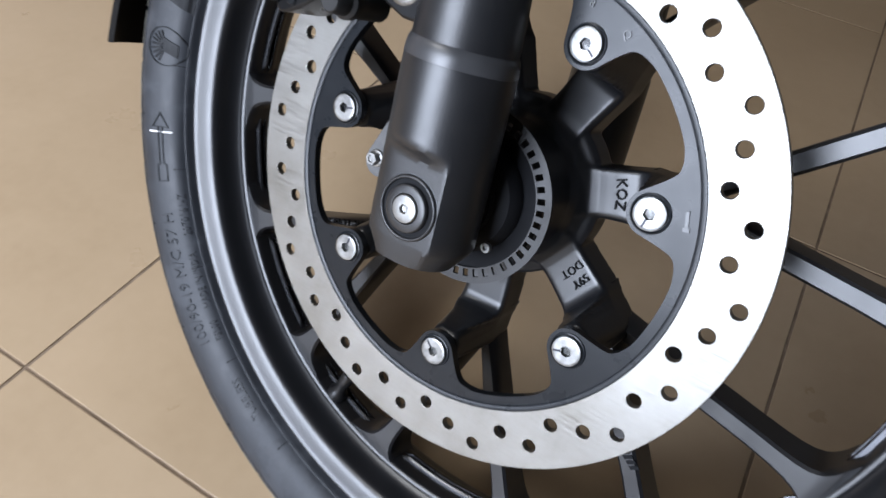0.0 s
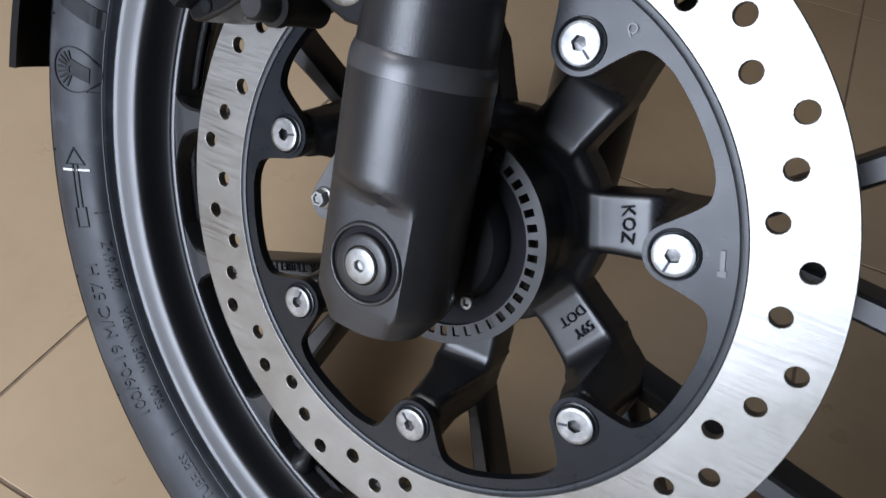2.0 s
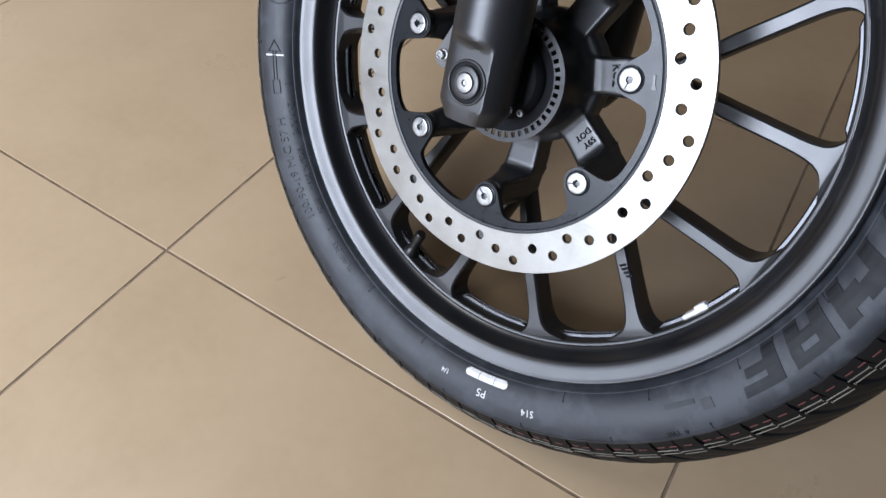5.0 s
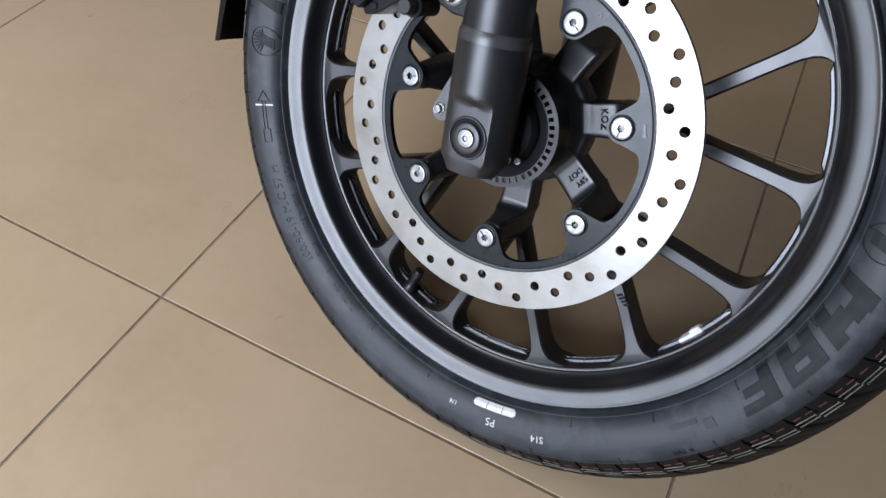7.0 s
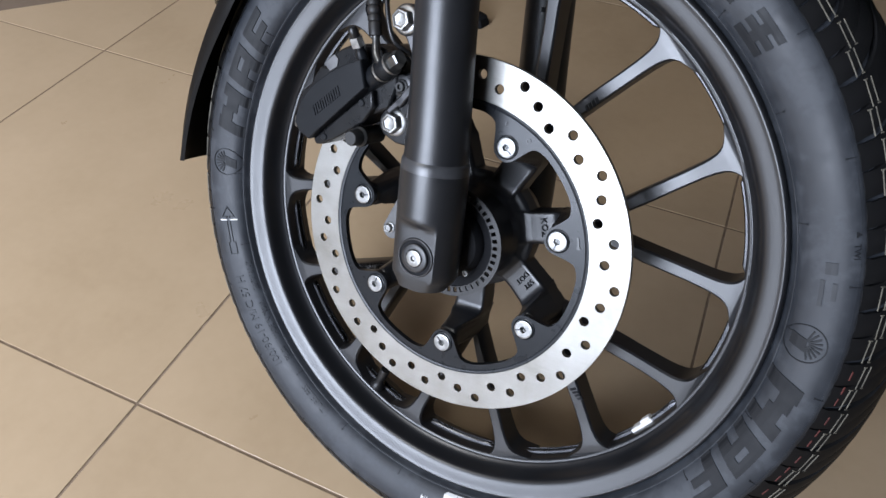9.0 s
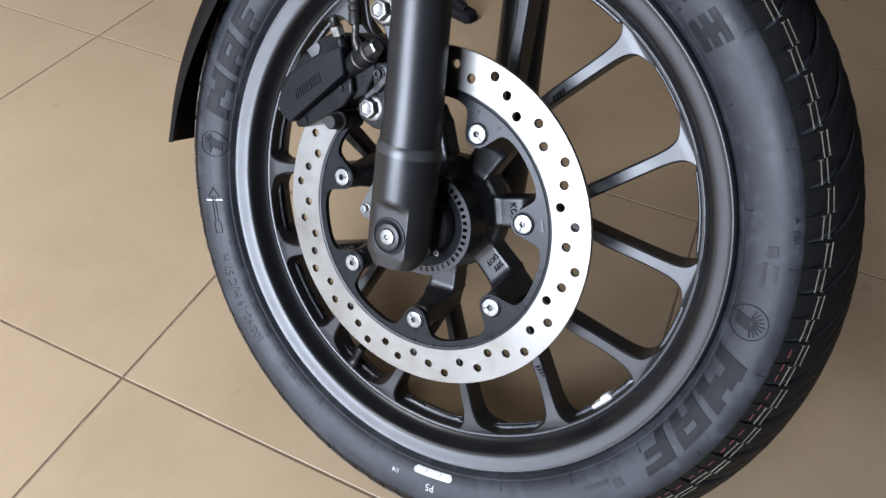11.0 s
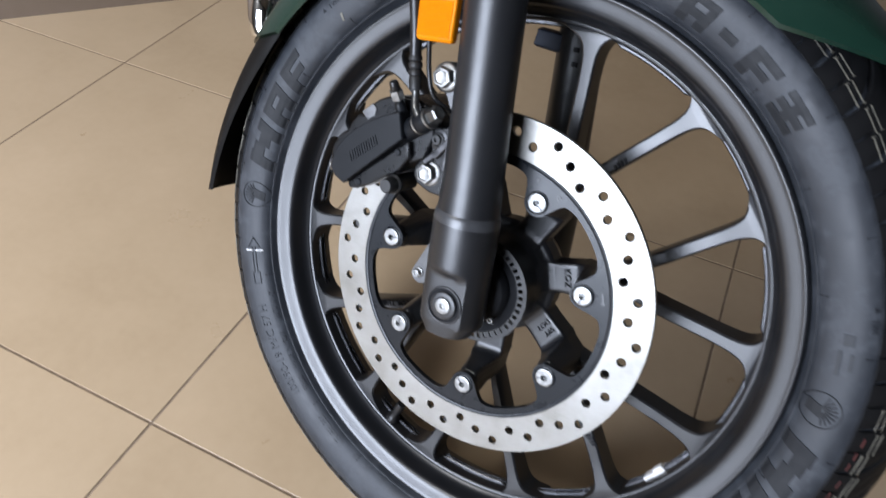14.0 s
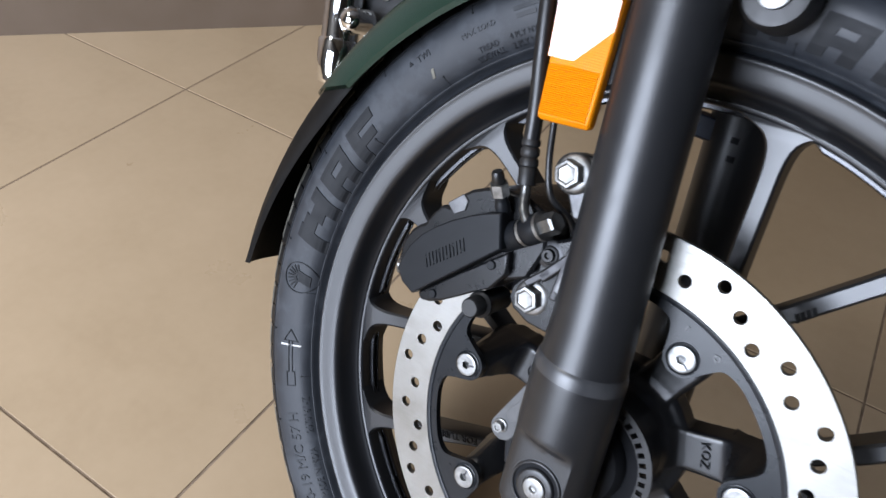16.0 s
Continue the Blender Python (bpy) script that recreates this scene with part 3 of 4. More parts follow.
add_solid(bm, [(0.0069, -0.0520), (0.0069, -0.0538), (0.0064, -0.0545), (0.0050, -0.0548), (0.0024, -0.0548), (0.0021, -0.0546), (0.0018, -0.0532), (0.0004, -0.0530)], 36, AX)
part("axle_bolt", bm, ZINC, leg, "zinc plated axle end", smooth=25)
far_leg = part("fork_leg", fork_bm(0.160, False), FORK, motorcycle, "black painted fork leg")
# bracket and two casting lugs on the leg behind the wheel
part("leg_bracket", loft([[(-0.058, 0.142, 0.196), (-0.026, 0.142, 0.193), (-0.026, 0.142, 0.209), (-0.056, 0.142, 0.211)], [(-0.059, 0.152, 0.194), (-0.024, 0.152, 0.191), (-0.024, 0.152, 0.211), (-0.057, 0.152, 0.213)],
                          [(-0.058, 0.158, 0.196), (-0.026, 0.158, 0.193), (-0.026, 0.158, 0.209), (-0.056, 0.158, 0.211)]]), BLUE_PLASTIC, far_leg, "dark blue plastic bracket", smooth=0, bevel=0.0012)
for dz in (0.0, 0.013):
    part("leg_lug", loft([[(-0.0105 - 0.1 * dz + sx * k, yy, 0.186 + dz + sz * k) for sx, sz in ((-0.0028, -0.0022), (0.0028, -0.0022), (0.0028, 0.0022), (-0.0028, 0.0022))] for k, yy in ((1.0, 0.1400), (1.0, 0.1362), (0.8, 0.1355))]), MATT_BLACK, far_leg, smooth=0)
# side stand resting on the floor behind the wheel, in room axes
TO_BIKE = BIKE.inverted()
stand = [TO_BIKE @ Vector(v) for v in ((-0.432, 0.846, 0.020), (-0.462, 0.842, 0.036), (-0.510, 0.832, 0.066), (-0.580, 0.815, 0.125))]
leg_tube = part("side_stand", tube(stand, 0.011, 14), MATT_BLACK, motorcycle, "matt black side stand")
part("stand_foot", moved(loft([[(sx * k, sy * k, z) for sx, sy in ((-0.048, -0.012), (-0.040, -0.020), (0.040, -0.020), (0.048, -0.012), (0.048, 0.012), (0.040, 0.020), (-0.040, 0.020), (-0.048, 0.012))] for k, z in ((1.0, 0.0002), (1.0, 0.006), (0.9, 0.016), (0.7, 0.020))]),
     TO_BIKE @ pose(-0.452, 0.850, 0.0, 0, 0, -12)), MATT_BLACK, leg_tube, "black stand foot")
bm = bmesh.new()
add_solid(bm, [(0.011, -0.048), (0.011, 0.180)], 24)
part("axle", bm, ZINC, motorcycle)

# fender with a flap behind the wheel
def fender_section(th, re, yn, top, n=26, thick=0.003, far=None, skew=0.0):
    outer, inside = [], []
    half = MID - yn
    for i in range(n + 1):
        u = -1 + 2 * i / n
        low = re if u < 0 or far is None else far
        r = low + (top - low) * max(0.0, 1 - u * u) ** 0.5
        y = MID + half * u
        crown = max(0.0, 1 - u * u) ** 0.5
        x, z = polar(r, th + skew * crown)
        outer.append((x, y, z))
        x, z = polar(r - thick, th + skew * crown)
        inside.append((x, MID + (half - 0.002) * u, z))
    return outer + inside[::-1]


secs = []
for i in range(37):
    t = i / 36
    th = 145.0 + (41.3 - 145.0) * t
    front = max(0.0, (56.0 - th) / 14.7)
    re = 0.2925 - 0.0025 * math.sin(math.pi * min(1.0, t * 1.6)) + 0.0045 * min(1.0, max(0.0, (130 - th) / 70)) + 0.0500 * front ** 1.15
    secs.append(fender_section(th, re, -0.015 + 0.050 * front ** 1.6, 0.3348 + 0.0122 * max(0.0, t - 0.4) / 0.6, skew=10.0 * max(0.0, 1 - t * 7)))
fender = part("front_fender", loft(secs), GREEN, motorcycle, "glossy dark green front fender", smooth=50)
secs = []
for i in range(13):
    t = i / 12
    th = 141.0 + (182.5 - 141.0) * t
    k = max(0.0, (t - 0.2) / 0.8)
    secs.append(fender_section(th, 0.2945 + 0.0450 * k ** 1.3, -0.0110 + 0.0225 * k, 0.3312 + 0.0150 * k, thick=0.004, far=0.290))
part("mud_flap", loft(secs), FLAP, fender, "black plastic mud flap", smooth=50)
# ---- caliper, bracket and hoses ----
face = [(-0.1385, 0.0740), (-0.1365, 0.0830), (-0.1335, 0.0915), (-0.1265, 0.1020), (-0.1180, 0.1105), (-0.1065, 0.1195), (-0.0945, 0.1270), (-0.0850, 0.1318), (-0.0765, 0.1350), (-0.0703, 0.1148), (-0.1230, 0.0628), (-0.1325, 0.0668)]
fcx = sum(p[0] for p in face) / len(face)
fcz = sum(p[1] for p in face) / len(face)


def shrunk(pts, k):
    return [(fcx + (x - fcx) * k, fcz + (z - fcz) * k) for x, z in pts]


secs = [[(x, y, z) for x, z in shrunk(face, k)] for y, k in ((-0.010, 1.0), (-0.0400, 1.0), (-0.0420, 0.985), (-0.0426, 0.965))]
caliper = part("brake_caliper", loft(secs), CAST_BLACK, motorcycle, "black cast floating brake caliper", bevel=0.0008, smooth=30)
# body that straddles the disc
hump = [(-0.1490, 0.0740), (-0.1485, 0.0880), (-0.1440, 0.0975), (-0.1385, 0.1030), (-0.1350, 0.1050), (-0.1325, 0.1115), (-0.1265, 0.1205), (-0.1235, 0.1215), (-0.1205, 0.1215), (-0.1160, 0.1300), (-0.1080, 0.1370),
        (-0.0980, 0.1420), (-0.0850, 0.1450), (-0.0700, 0.1455), (-0.0540, 0.1400), (-0.0500, 0.1200), (-0.0560, 0.1000), (-0.0900, 0.0830), (-0.1150, 0.0660), (-0.1380, 0.0680)]
secs = [[(x, y, z) for x, z in hump] for y in (0.044, 0.040, -0.010, -0.0290)]
bm = loft(secs)
part("caliper_body", bm, GLOSS_BLACK, caliper, bevel=0.002, smooth=30)
# piston bulge below the face and its lower lip
lip = [(-0.0690, 0.1130), (-0.0660, 0.1000), (-0.0740, 0.0870), (-0.0860, 0.0785), (-0.0960, 0.0710), (-0.1060, 0.0640), (-0.1130, 0.0602), (-0.1205, 0.0585), (-0.1235, 0.0625), (-0.0960, 0.0890)]
part("caliper_lip", plate(lip, -0.0350, -0.0060), GLOSS_BLACK, caliper, bevel=0.0015)
for x, z in ((-0.0775, 0.1010), (-0.1120, 0.0665)):
    bm = bmesh.new()
    add_solid(bm, [(0.0030, -0.034), (0.0030, -0.0357), (0.0024, -0.0362)], 20, Matrix.Translation((x, 0, z)))
    part("cast_dot", bm, CAST_BLACK, caliper)
# maker's mark as plain raised bars
bms = []
for i in range(6):
    for d in (-0.0014, 0.0014):
        bms.append(moved(bar(0.0013, 0.0078, 0.0011, 0.30), Matrix.Translation((-0.0138 + 0.0055 * i + d, 0, 0))))
    bms.append(moved(bar(0.0030, 0.0014, 0.0011, 0.30), Matrix.Translation((-0.0138 + 0.0055 * i, 0.0024 - 0.0048 * (i % 2), 0))))
bm = joined(bms)
part("raised_mark", moved(bm, Matrix.Translation((-0.1065, -0.0428, 0.0975)) @ Matrix.Rotation(radians(-41), 4, "Y") @ Matrix.Rotation(radians(90), 4, "X")), CAST_BLACK, caliper, "raised plain maker's mark")
# pad spring clip and pad pin end
part("pad_clip", plate([(-0.1215, 0.1240), (-0.1120, 0.1330), (-0.1075, 0.1300), (-0.1080, 0.1235), (-0.1150, 0.1185)], -0.0302, -0.0270), CAST_GREY, caliper, "bare metal pad clip", bevel=0.0005)
bm = bmesh.new()
add_solid(bm, [(0.0052, 0.004), (0.0052, -0.0020), (0.0044, -0.0032), (0.0022, -0.0034), (0.0012, -0.0024)], 24, Matrix.Translation((-0.1405, -0.0335, 0.0735)) @ Matrix.Rotation(radians(-38), 4, "Z"))
part("pad_pin", bm, ZINC, caliper, "bright pin end")


def along(a, b):
    """Turns +y onto the way from a to b, and starts at a."""
    d = Vector(b) - Vector(a)
    return Matrix.Translation(a) @ Vector((0, 1, 0)).rotation_difference(d).to_matrix().to_4x4(), d.length


def turned(a, b, profile, seg=24):
    """A turned solid from a to b; profile pairs are (radius, share of the way)."""
    m, n = along(a, b)
    bm = bmesh.new()
    add_solid(bm, [(r, s * n) for r, s in profile], seg, m)
    return bm


# bleed nipple with rubber cap
N0, N1 = (-0.0800, -0.034, 0.1330), (-0.0862, -0.0470, 0.1610)
part("nipple_stem", turned(N0, N1, [(0.0046, 0.0), (0.0046, 0.20), (0.0040, 0.24), (0.0036, 0.30), (0.0036, 0.46)]), CAST_BLACK, caliper)
part("nipple_hex", turned(N0, N1, [(0.0056, 0.38), (0.0056, 0.62)], 6), ZINC, caliper, "bright hexagon of the bleed nipple", smooth=0)
part("nipple_cap", turned(N0, N1, [(0.0036, 0.62), (0.0040, 0.64), (0.0036, 0.82), (0.0028, 0.86)]), RUBBER_GLOSS, caliper, "black rubber cap")
# hydraulic union with two bright washers and a hexagon head
U0, U1 = (-0.0745, -0.0300, 0.1195), (-0.0420, -0.0390, 0.1430)
part("union", turned(U0, U1, [(0.0084, -0.1), (0.0086, 0.30), (0.0074, 0.32)]), CAST_BLACK, caliper)
part("washer", turned(U0, U1, [(0.0087, 0.33), (0.0087, 0.38)]), ZINC, caliper, "bright sealing washer")
part("banjo_eye", turned(U0, U1, [(0.0080, 0.38), (0.0086, 0.45), (0.0086, 0.60), (0.0080, 0.65)]), CAST_BLACK, caliper)
part("washer", turned(U0, U1, [(0.0087, 0.65), (0.0087, 0.70)]), ZINC, caliper, "bright sealing washer")
part("banjo_bolt", turned(U0, U1, [(0.0066, 0.70), (0.0066, 0.90), (0.0058, 0.94)], 6), CAST_DARK, caliper, "hexagon union bolt", smooth=0)
# slide pin boots
part("slide_pin", turned((-0.0790, -0.006, 0.0735), (-0.0790, -0.0440, 0.0735), [(0.0074, 0.0), (0.0074, 0.55), (0.0083, 0.60), (0.0083, 0.70), (0.0066, 0.74), (0.0062, 0.97), (0.0052, 1.0)]), PLASTIC, caliper, "black slide pin")

# bracket between leg and caliper
bracket = part("caliper_bracket", plate([(-0.0640, 0.0840), (-0.0600, 0.0790), (-0.0480, 0.0745), (-0.0150, 0.0740), (-0.0120, 0.1800), (-0.0320, 0.1800), (-0.0500, 0.1790), (-0.0580, 0.1740),
                                         (-0.0590, 0.1630), (-0.0480, 0.1540), (-0.0400, 0.1460), (-0.0380, 0.1330), (-0.0480, 0.1270), (-0.0530, 0.1180), (-0.0520, 0.1080), (-0.0600, 0.1000), (-0.0640, 0.0940)],
                                        -0.0270, -0.0140), GLOSS_BLACK, motorcycle, "dark cast caliper bracket with bare bolt bosses", bevel=0.0015)
for x0, z0, x1, z1, w in ((-0.047, 0.105, -0.030, 0.128, 0.006), (-0.036, 0.096, -0.034, 0.128, 0.005), (-0.055, 0.098, -0.042, 0.112, 0.005)):
    d = Vector((x1 - x0, z1 - z0))
    part("cast_rib", box(Matrix.Translation(((x0 + x1) / 2, -0.029, (z0 + z1) / 2)) @ Matrix.Rotation(-math.atan2(d.y, d.x), 4, "Y"), d.length, 0.006, w), CAST_MID, bracket, bevel=0.0012)
for x, y, z in ((-0.0470, -0.0290, 0.1680), (-0.0503, -0.0240, 0.0906)):
    bm = bmesh.new()
    add_solid(bm, [(0.0116, 0.004), (0.0116, -0.0018), (0.0108, -0.0030), (0.0088, -0.0042)], 32)
    seat = moved(bm, Matrix.Translation((x, y, z)))
    low = z < 0.12
    lug_shape = [(-0.0085, -0.0100), (-0.0020, -0.0145), (0.0090, -0.0150), (0.0220, -0.0120), (0.0330, -0.0110), (0.0330, 0.0125), (0.0150, 0.0130), (0.0040, 0.0110), (-0.0070, 0.0085), (-0.0110, 0.0)] if low else \
        [(-0.0080, -0.0060), (-0.0010, -0.0120), (0.0060, -0.0240), (0.0230, -0.0240), (0.0330, -0.0200), (0.0330, 0.0108), (0.0060, 0.0108), (-0.0030, 0.0098), (-0.0090, 0.0050)]
    part("bolt_lug", plate([(x + a, z + b) for a, b in lug_shape], y + 0.0006, y + 0.0090), CAST_GREY, bracket, "bare cast bolt lug", bevel=0.0012)
    b = part("mount_bolt", seat, ZINC, bracket, "bright flanged hexagon bolt")
    hx = bmesh.new()
    rings = [(0.0083, -0.0030), (0.0083, -0.0098), (0.0074, -0.0110), (0.0060, -0.0112), (0.0050, -0.0104), (0.0020, -0.0100), (0.0006, -0.0100)]
    add_solid(hx, rings, 6)
    part("mount_bolt_head", moved(hx, Matrix.Translation((x, y, z)) @ Matrix.Rotation(radians(13), 4, "Y")), ZINC, bracket, smooth=20)
bm = moved(bolt_bm(0.0040, 0.0030, socket=True, flange=0.0058, flange_h=0.001), Matrix.Translation((-0.0470, -0.0272, 0.1190)))
part("small_screw", bm, PLASTIC, bracket, "small dark socket screw")
bm = bmesh.new()
add_solid(bm, [(0.0090, 0.004), (0.0090, -0.0010), (0.0078, -0.0018)], 28, Matrix.Translation((-0.0470, -0.0255, 0.1190)))
part("screw_boss", bm, CAST_MID, bracket, "bare cast screw boss")
part("cast_web", plate([(-0.0360, 0.1010), (-0.0300, 0.0990), (-0.0270, 0.1300), (-0.0290, 0.1330), (-0.0330, 0.1310)], -0.0330, -0.0270), CAST_GREY, bracket, "bare cast web", bevel=0.0012)

# brake hose: rubber, crimped ferrule, bent metal end
hose_pts = spline([(-0.1000, -0.030, 0.330), (-0.0910, -0.037, 0.270), (-0.0835, -0.038, 0.230), (-0.0785, -0.035, 0.198), (-0.0762, -0.033, 0.176)], 8)
hose = part("brake_hose", tube(hose_pts, 0.0047, 18), RUBBER_GLOSS, motorcycle, "black rubber brake hose")
H0, H1 = (-0.0762, -0.033, 0.1770), (-0.0712, -0.0335, 0.1530)
part("ferrule", turned(H0, H1, [(0.0050, -0.05), (0.0054, 0.0), (0.0054, 0.08), (0.0044, 0.12), (0.0055, 0.18), (0.0055, 0.30), (0.0043, 0.36), (0.0055, 0.42), (0.0055, 0.54), (0.0046, 0.58), (0.0053, 0.62), (0.0053, 0.98), (0.0044, 1.0)]), PLASTIC, hose, "black crimped ferrule")
part("bent_pipe", tube(spline([(-0.0712, -0.0335, 0.1540), (-0.0695, -0.0345, 0.1470), (-0.0665, -0.0370, 0.1400), (-0.0600, -0.0390, 0.1330)], 6), 0.0030, 14), CAST_DARK, hose, "bent metal pipe end")
wire = tube(spline([(-0.0740, -0.030, 0.300), (-0.0690, -0.034, 0.215), (-0.0655, -0.034, 0.190), (-0.0600, -0.036, 0.168), (-0.0540, -0.034, 0.152), (-0.0440, -0.024, 0.142), (-0.0390, -0.016, 0.128)], 8), 0.0020, 10)
part("sensor_wire", wire, RUBBER_GLOSS, motorcycle, "thin black sensor wire")
# speed sensor beside the foot
def capsule(x0, z0, x1, z1, r0, r1, n=10):
    a = math.atan2(z1 - z0, x1 - x0)
    pts = [(x1 + r1 * math.cos(a - math.pi / 2 + math.pi * i / n), z1 + r1 * math.sin(a - math.pi / 2 + math.pi * i / n)) for i in range(n + 1)]
    return pts + [(x0 + r0 * math.cos(a + math.pi / 2 + math.pi * i / n), z0 + r0 * math.sin(a + math.pi / 2 + math.pi * i / n)) for i in range(n + 1)]


lug = part("wheel_sensor", plate(capsule(-0.0432, 0.0035, -0.0290, 0.0320, 0.0082, 0.0100), -0.0255, -0.0160), SENSOR, motorcycle, "grey plastic wheel speed sensor", bevel=0.0018)
part("sensor_rib", plate(capsule(-0.0375, 0.0170, -0.0275, 0.0330, 0.0045, 0.0050), -0.0285, -0.0240), SENSOR, lug, bevel=0.0015)
part("sensor_foot", plate([(-0.0400, -0.0040), (-0.0360, -0.0180), (-0.0240, -0.0200), (-0.0240, 0.0050), (-0.0330, 0.0060)], -0.0240, -0.0140), CAST_BLACK, lug, bevel=0.0012)
part("sensor_screw", moved(bolt_bm(0.0022, 0.0012, socket=True), Matrix.Translation((-0.0392, -0.0255, 0.0150))), PLASTIC, lug)
part("sensor_bolt", moved(bolt_bm(0.0036, 0.0040, socket=False, flange=0.0046, flange_h=0.001, hexagon=True), Matrix.Translation((-0.0444, -0.0255, 0.0048))), ZINC, lug, "bright hexagon screw", smooth=20)
part("hub_screw", moved(bolt_bm(0.0028, 0.0022, socket=True), Matrix.Translation((0.0232, -0.0110, -0.0185))), ZINC, motorcycle, "small bright screw")
bm = bmesh.new()
add_solid(bm, [(0.0200, -0.0060), (0.0200, -0.0140), (0.0185, -0.0160)], 40)
part("axle_spacer", bm, MATT_BLACK, motorcycle, "dark axle spacer")

# reflector: amber lens with fine ribs, on a stay
lens = [(-0.0722, 0.1912), (-0.0412, 0.1932), (-0.0445, 0.2980), (-0.0800, 0.2980)]
reflector = part("reflector", plate(lens, -0.0440, -0.0350), AMBER, motorcycle, "amber plastic side reflector", bevel=0.0025)
bms = []
for i in range(25):
    z = 0.1960 + i * 0.00105
    k = (z - 0.1912) / 0.107
    x0, x1 = -0.0712 - 0.0075 * k, -0.0436 - 0.003 * k
    bms.append(box(Matrix.Translation(((x0 + x1) / 2, -0.0442, z)) @ Matrix.Rotation(radians(-3), 4, "Y") @ Matrix.Rotation(radians(45), 4, "X"), x1 - x0, 0.0007, 0.0007))
part("lens_ribs", joined(bms), AMBER, reflector, smooth=0)
# added smooth upper face, its tilt shaped to give the window's glare
bm = plate([(-0.0748, 0.2240), (-0.0428, 0.2250), (-0.0450, 0.2960), (-0.0790, 0.2960)], -0.0448, -0.0420)
for v in bm.verts:
    if v.co.y < -0.0430:
        v.co.y += 0.10 * (v.co.x + 0.060) - 0.09 * (v.co.z - 0.234)
part("lens_top", bm, AMBER_GLARE, reflector, "smooth amber top, tilted to hold the window glare", bevel=0.0006)
part("reflector_stay", plate([(-0.0640, 0.2080), (-0.0150, 0.2300), (-0.0150, 0.2480), (-0.0640, 0.2700)], -0.0350, -0.0310), PLASTIC, reflector)

# ---- wheel details ----
def side_y(r):
    """The near face of the sidewall at a radius."""
    for (r0, y0), (r1, y1) in zip(tyre_half, tyre_half[1:]):
        if r0 <= r <= r1 and r1 > r0:
            return y0 + (y1 - y0) * (r - r0) / (r1 - r0)
    return 0.0098


def mark(th, r, text, size, name="sidewall_writing", mat=None, depth=0.0006, label=""):
    return part(name, wrap(words(text, size, depth), th, r, side_y), mat or MOULD_FINE, tyre, label, smooth=0)


mark(-143.6, 0.2715, "100/90-19 M/C 57 H", 0.0125, label="raised size marking 100/90-19 M/C 57 H")
mark(-154.0, 0.2595, "2070161-Z", 0.0070, depth=0.0004)
mark(-143.0, 0.2595, "MADE IN INDIA", 0.0062, depth=0.0004)
mark(-134.3, 0.2598, "FSL00", 0.0066, depth=0.0004)
mark(-122.0, 0.2620, "TUBELESS", 0.0080, depth=0.0004)
mark(134.2, 0.2798, "TWI", 0.0062, depth=0.0005)
mark(124.2, 0.2640, "TREAD", 0.0050, depth=0.0004, mat=MOULD)
mark(124.4, 0.2590, "SIDEWALL", 0.0046, depth=0.0004, mat=MOULD)
mark(117.4, 0.2645, "4 PLY NYLON", 0.0050, depth=0.0004, mat=MOULD, label="moulded words 4 PLY NYLON")
mark(117.4, 0.2590, "2 PLY NYLON", 0.0050, depth=0.0004, mat=MOULD, label="moulded words 2 PLY NYLON")
mark(124.8, 0.2760, "MAX. LOAD", 0.0050, depth=0.0004)
mark(15.0, 0.2895, "TWI", 0.0056, depth=0.0004, mat=MOULD)
mark(-44.6, 0.2885, "TWI", 0.0056, depth=0.0004, mat=MOULD)
for th, r in ((17.2, 0.2895), (-42.6, 0.2885), (136.6, 0.2798)):
    part("wear_triangle", wrap(joined([bar(0.0034, 0.0009, 0.0004), moved(bar(0.0022, 0.0009, 0.0004), Matrix.Translation((0, 0.0010, 0))), moved(bar(0.0010, 0.0009, 0.0004), Matrix.Translation((0, 0.0020, 0)))]), th, r, side_y), MOULD, tyre, smooth=0)
mark(-88.6, 0.2690, "1/4", 0.0066, depth=0.0003, mat=PAINT_MARK, name="chalk_writing")
mark(-80.0, 0.2725, "P5", 0.0100, depth=0.0003, mat=PAINT_MARK, name="chalk_writing", label="chalky white letters P5")
mark(-70.1, 0.2760, "S14", 0.0085, depth=0.0003, mat=PAINT_MARK, name="chalk_writing")
strip = [moved(bar(w, 0.0056, 0.0006), Matrix.Translation((x, 0, 0))) for x, w in ((-0.0138, 0.0108), (-0.0004, 0.0150), (0.0132, 0.0110))]
strip += [moved(bar(0.0012, h, 0.0006), Matrix.Translation((x, 0, 0))) for x, h in ((-0.0198, 0.0048), (-0.0210, 0.0030), (0.0193, 0.0048), (0.0205, 0.0030))]
part("white_strip", wrap(joined(strip), -79.8, 0.2600, side_y, 0.0008), PAINT_MARK, tyre, "white painted balance strip in three lengths", smooth=0)
for r in (0.2655, 0.2755):
    part("white_tick", wrap(bar(0.0014, 0.0080, 0.0004), -167.3, r, side_y), PAINT_MARK, tyre, "white paint tick", smooth=0)
part("chalk_smear", wrap(bar(0.0022, 0.0060, 0.0003, 0.4), 134.2, 0.2667, side_y), CHALK, tyre, "pale scuff on the sidewall", smooth=0)
bms = []
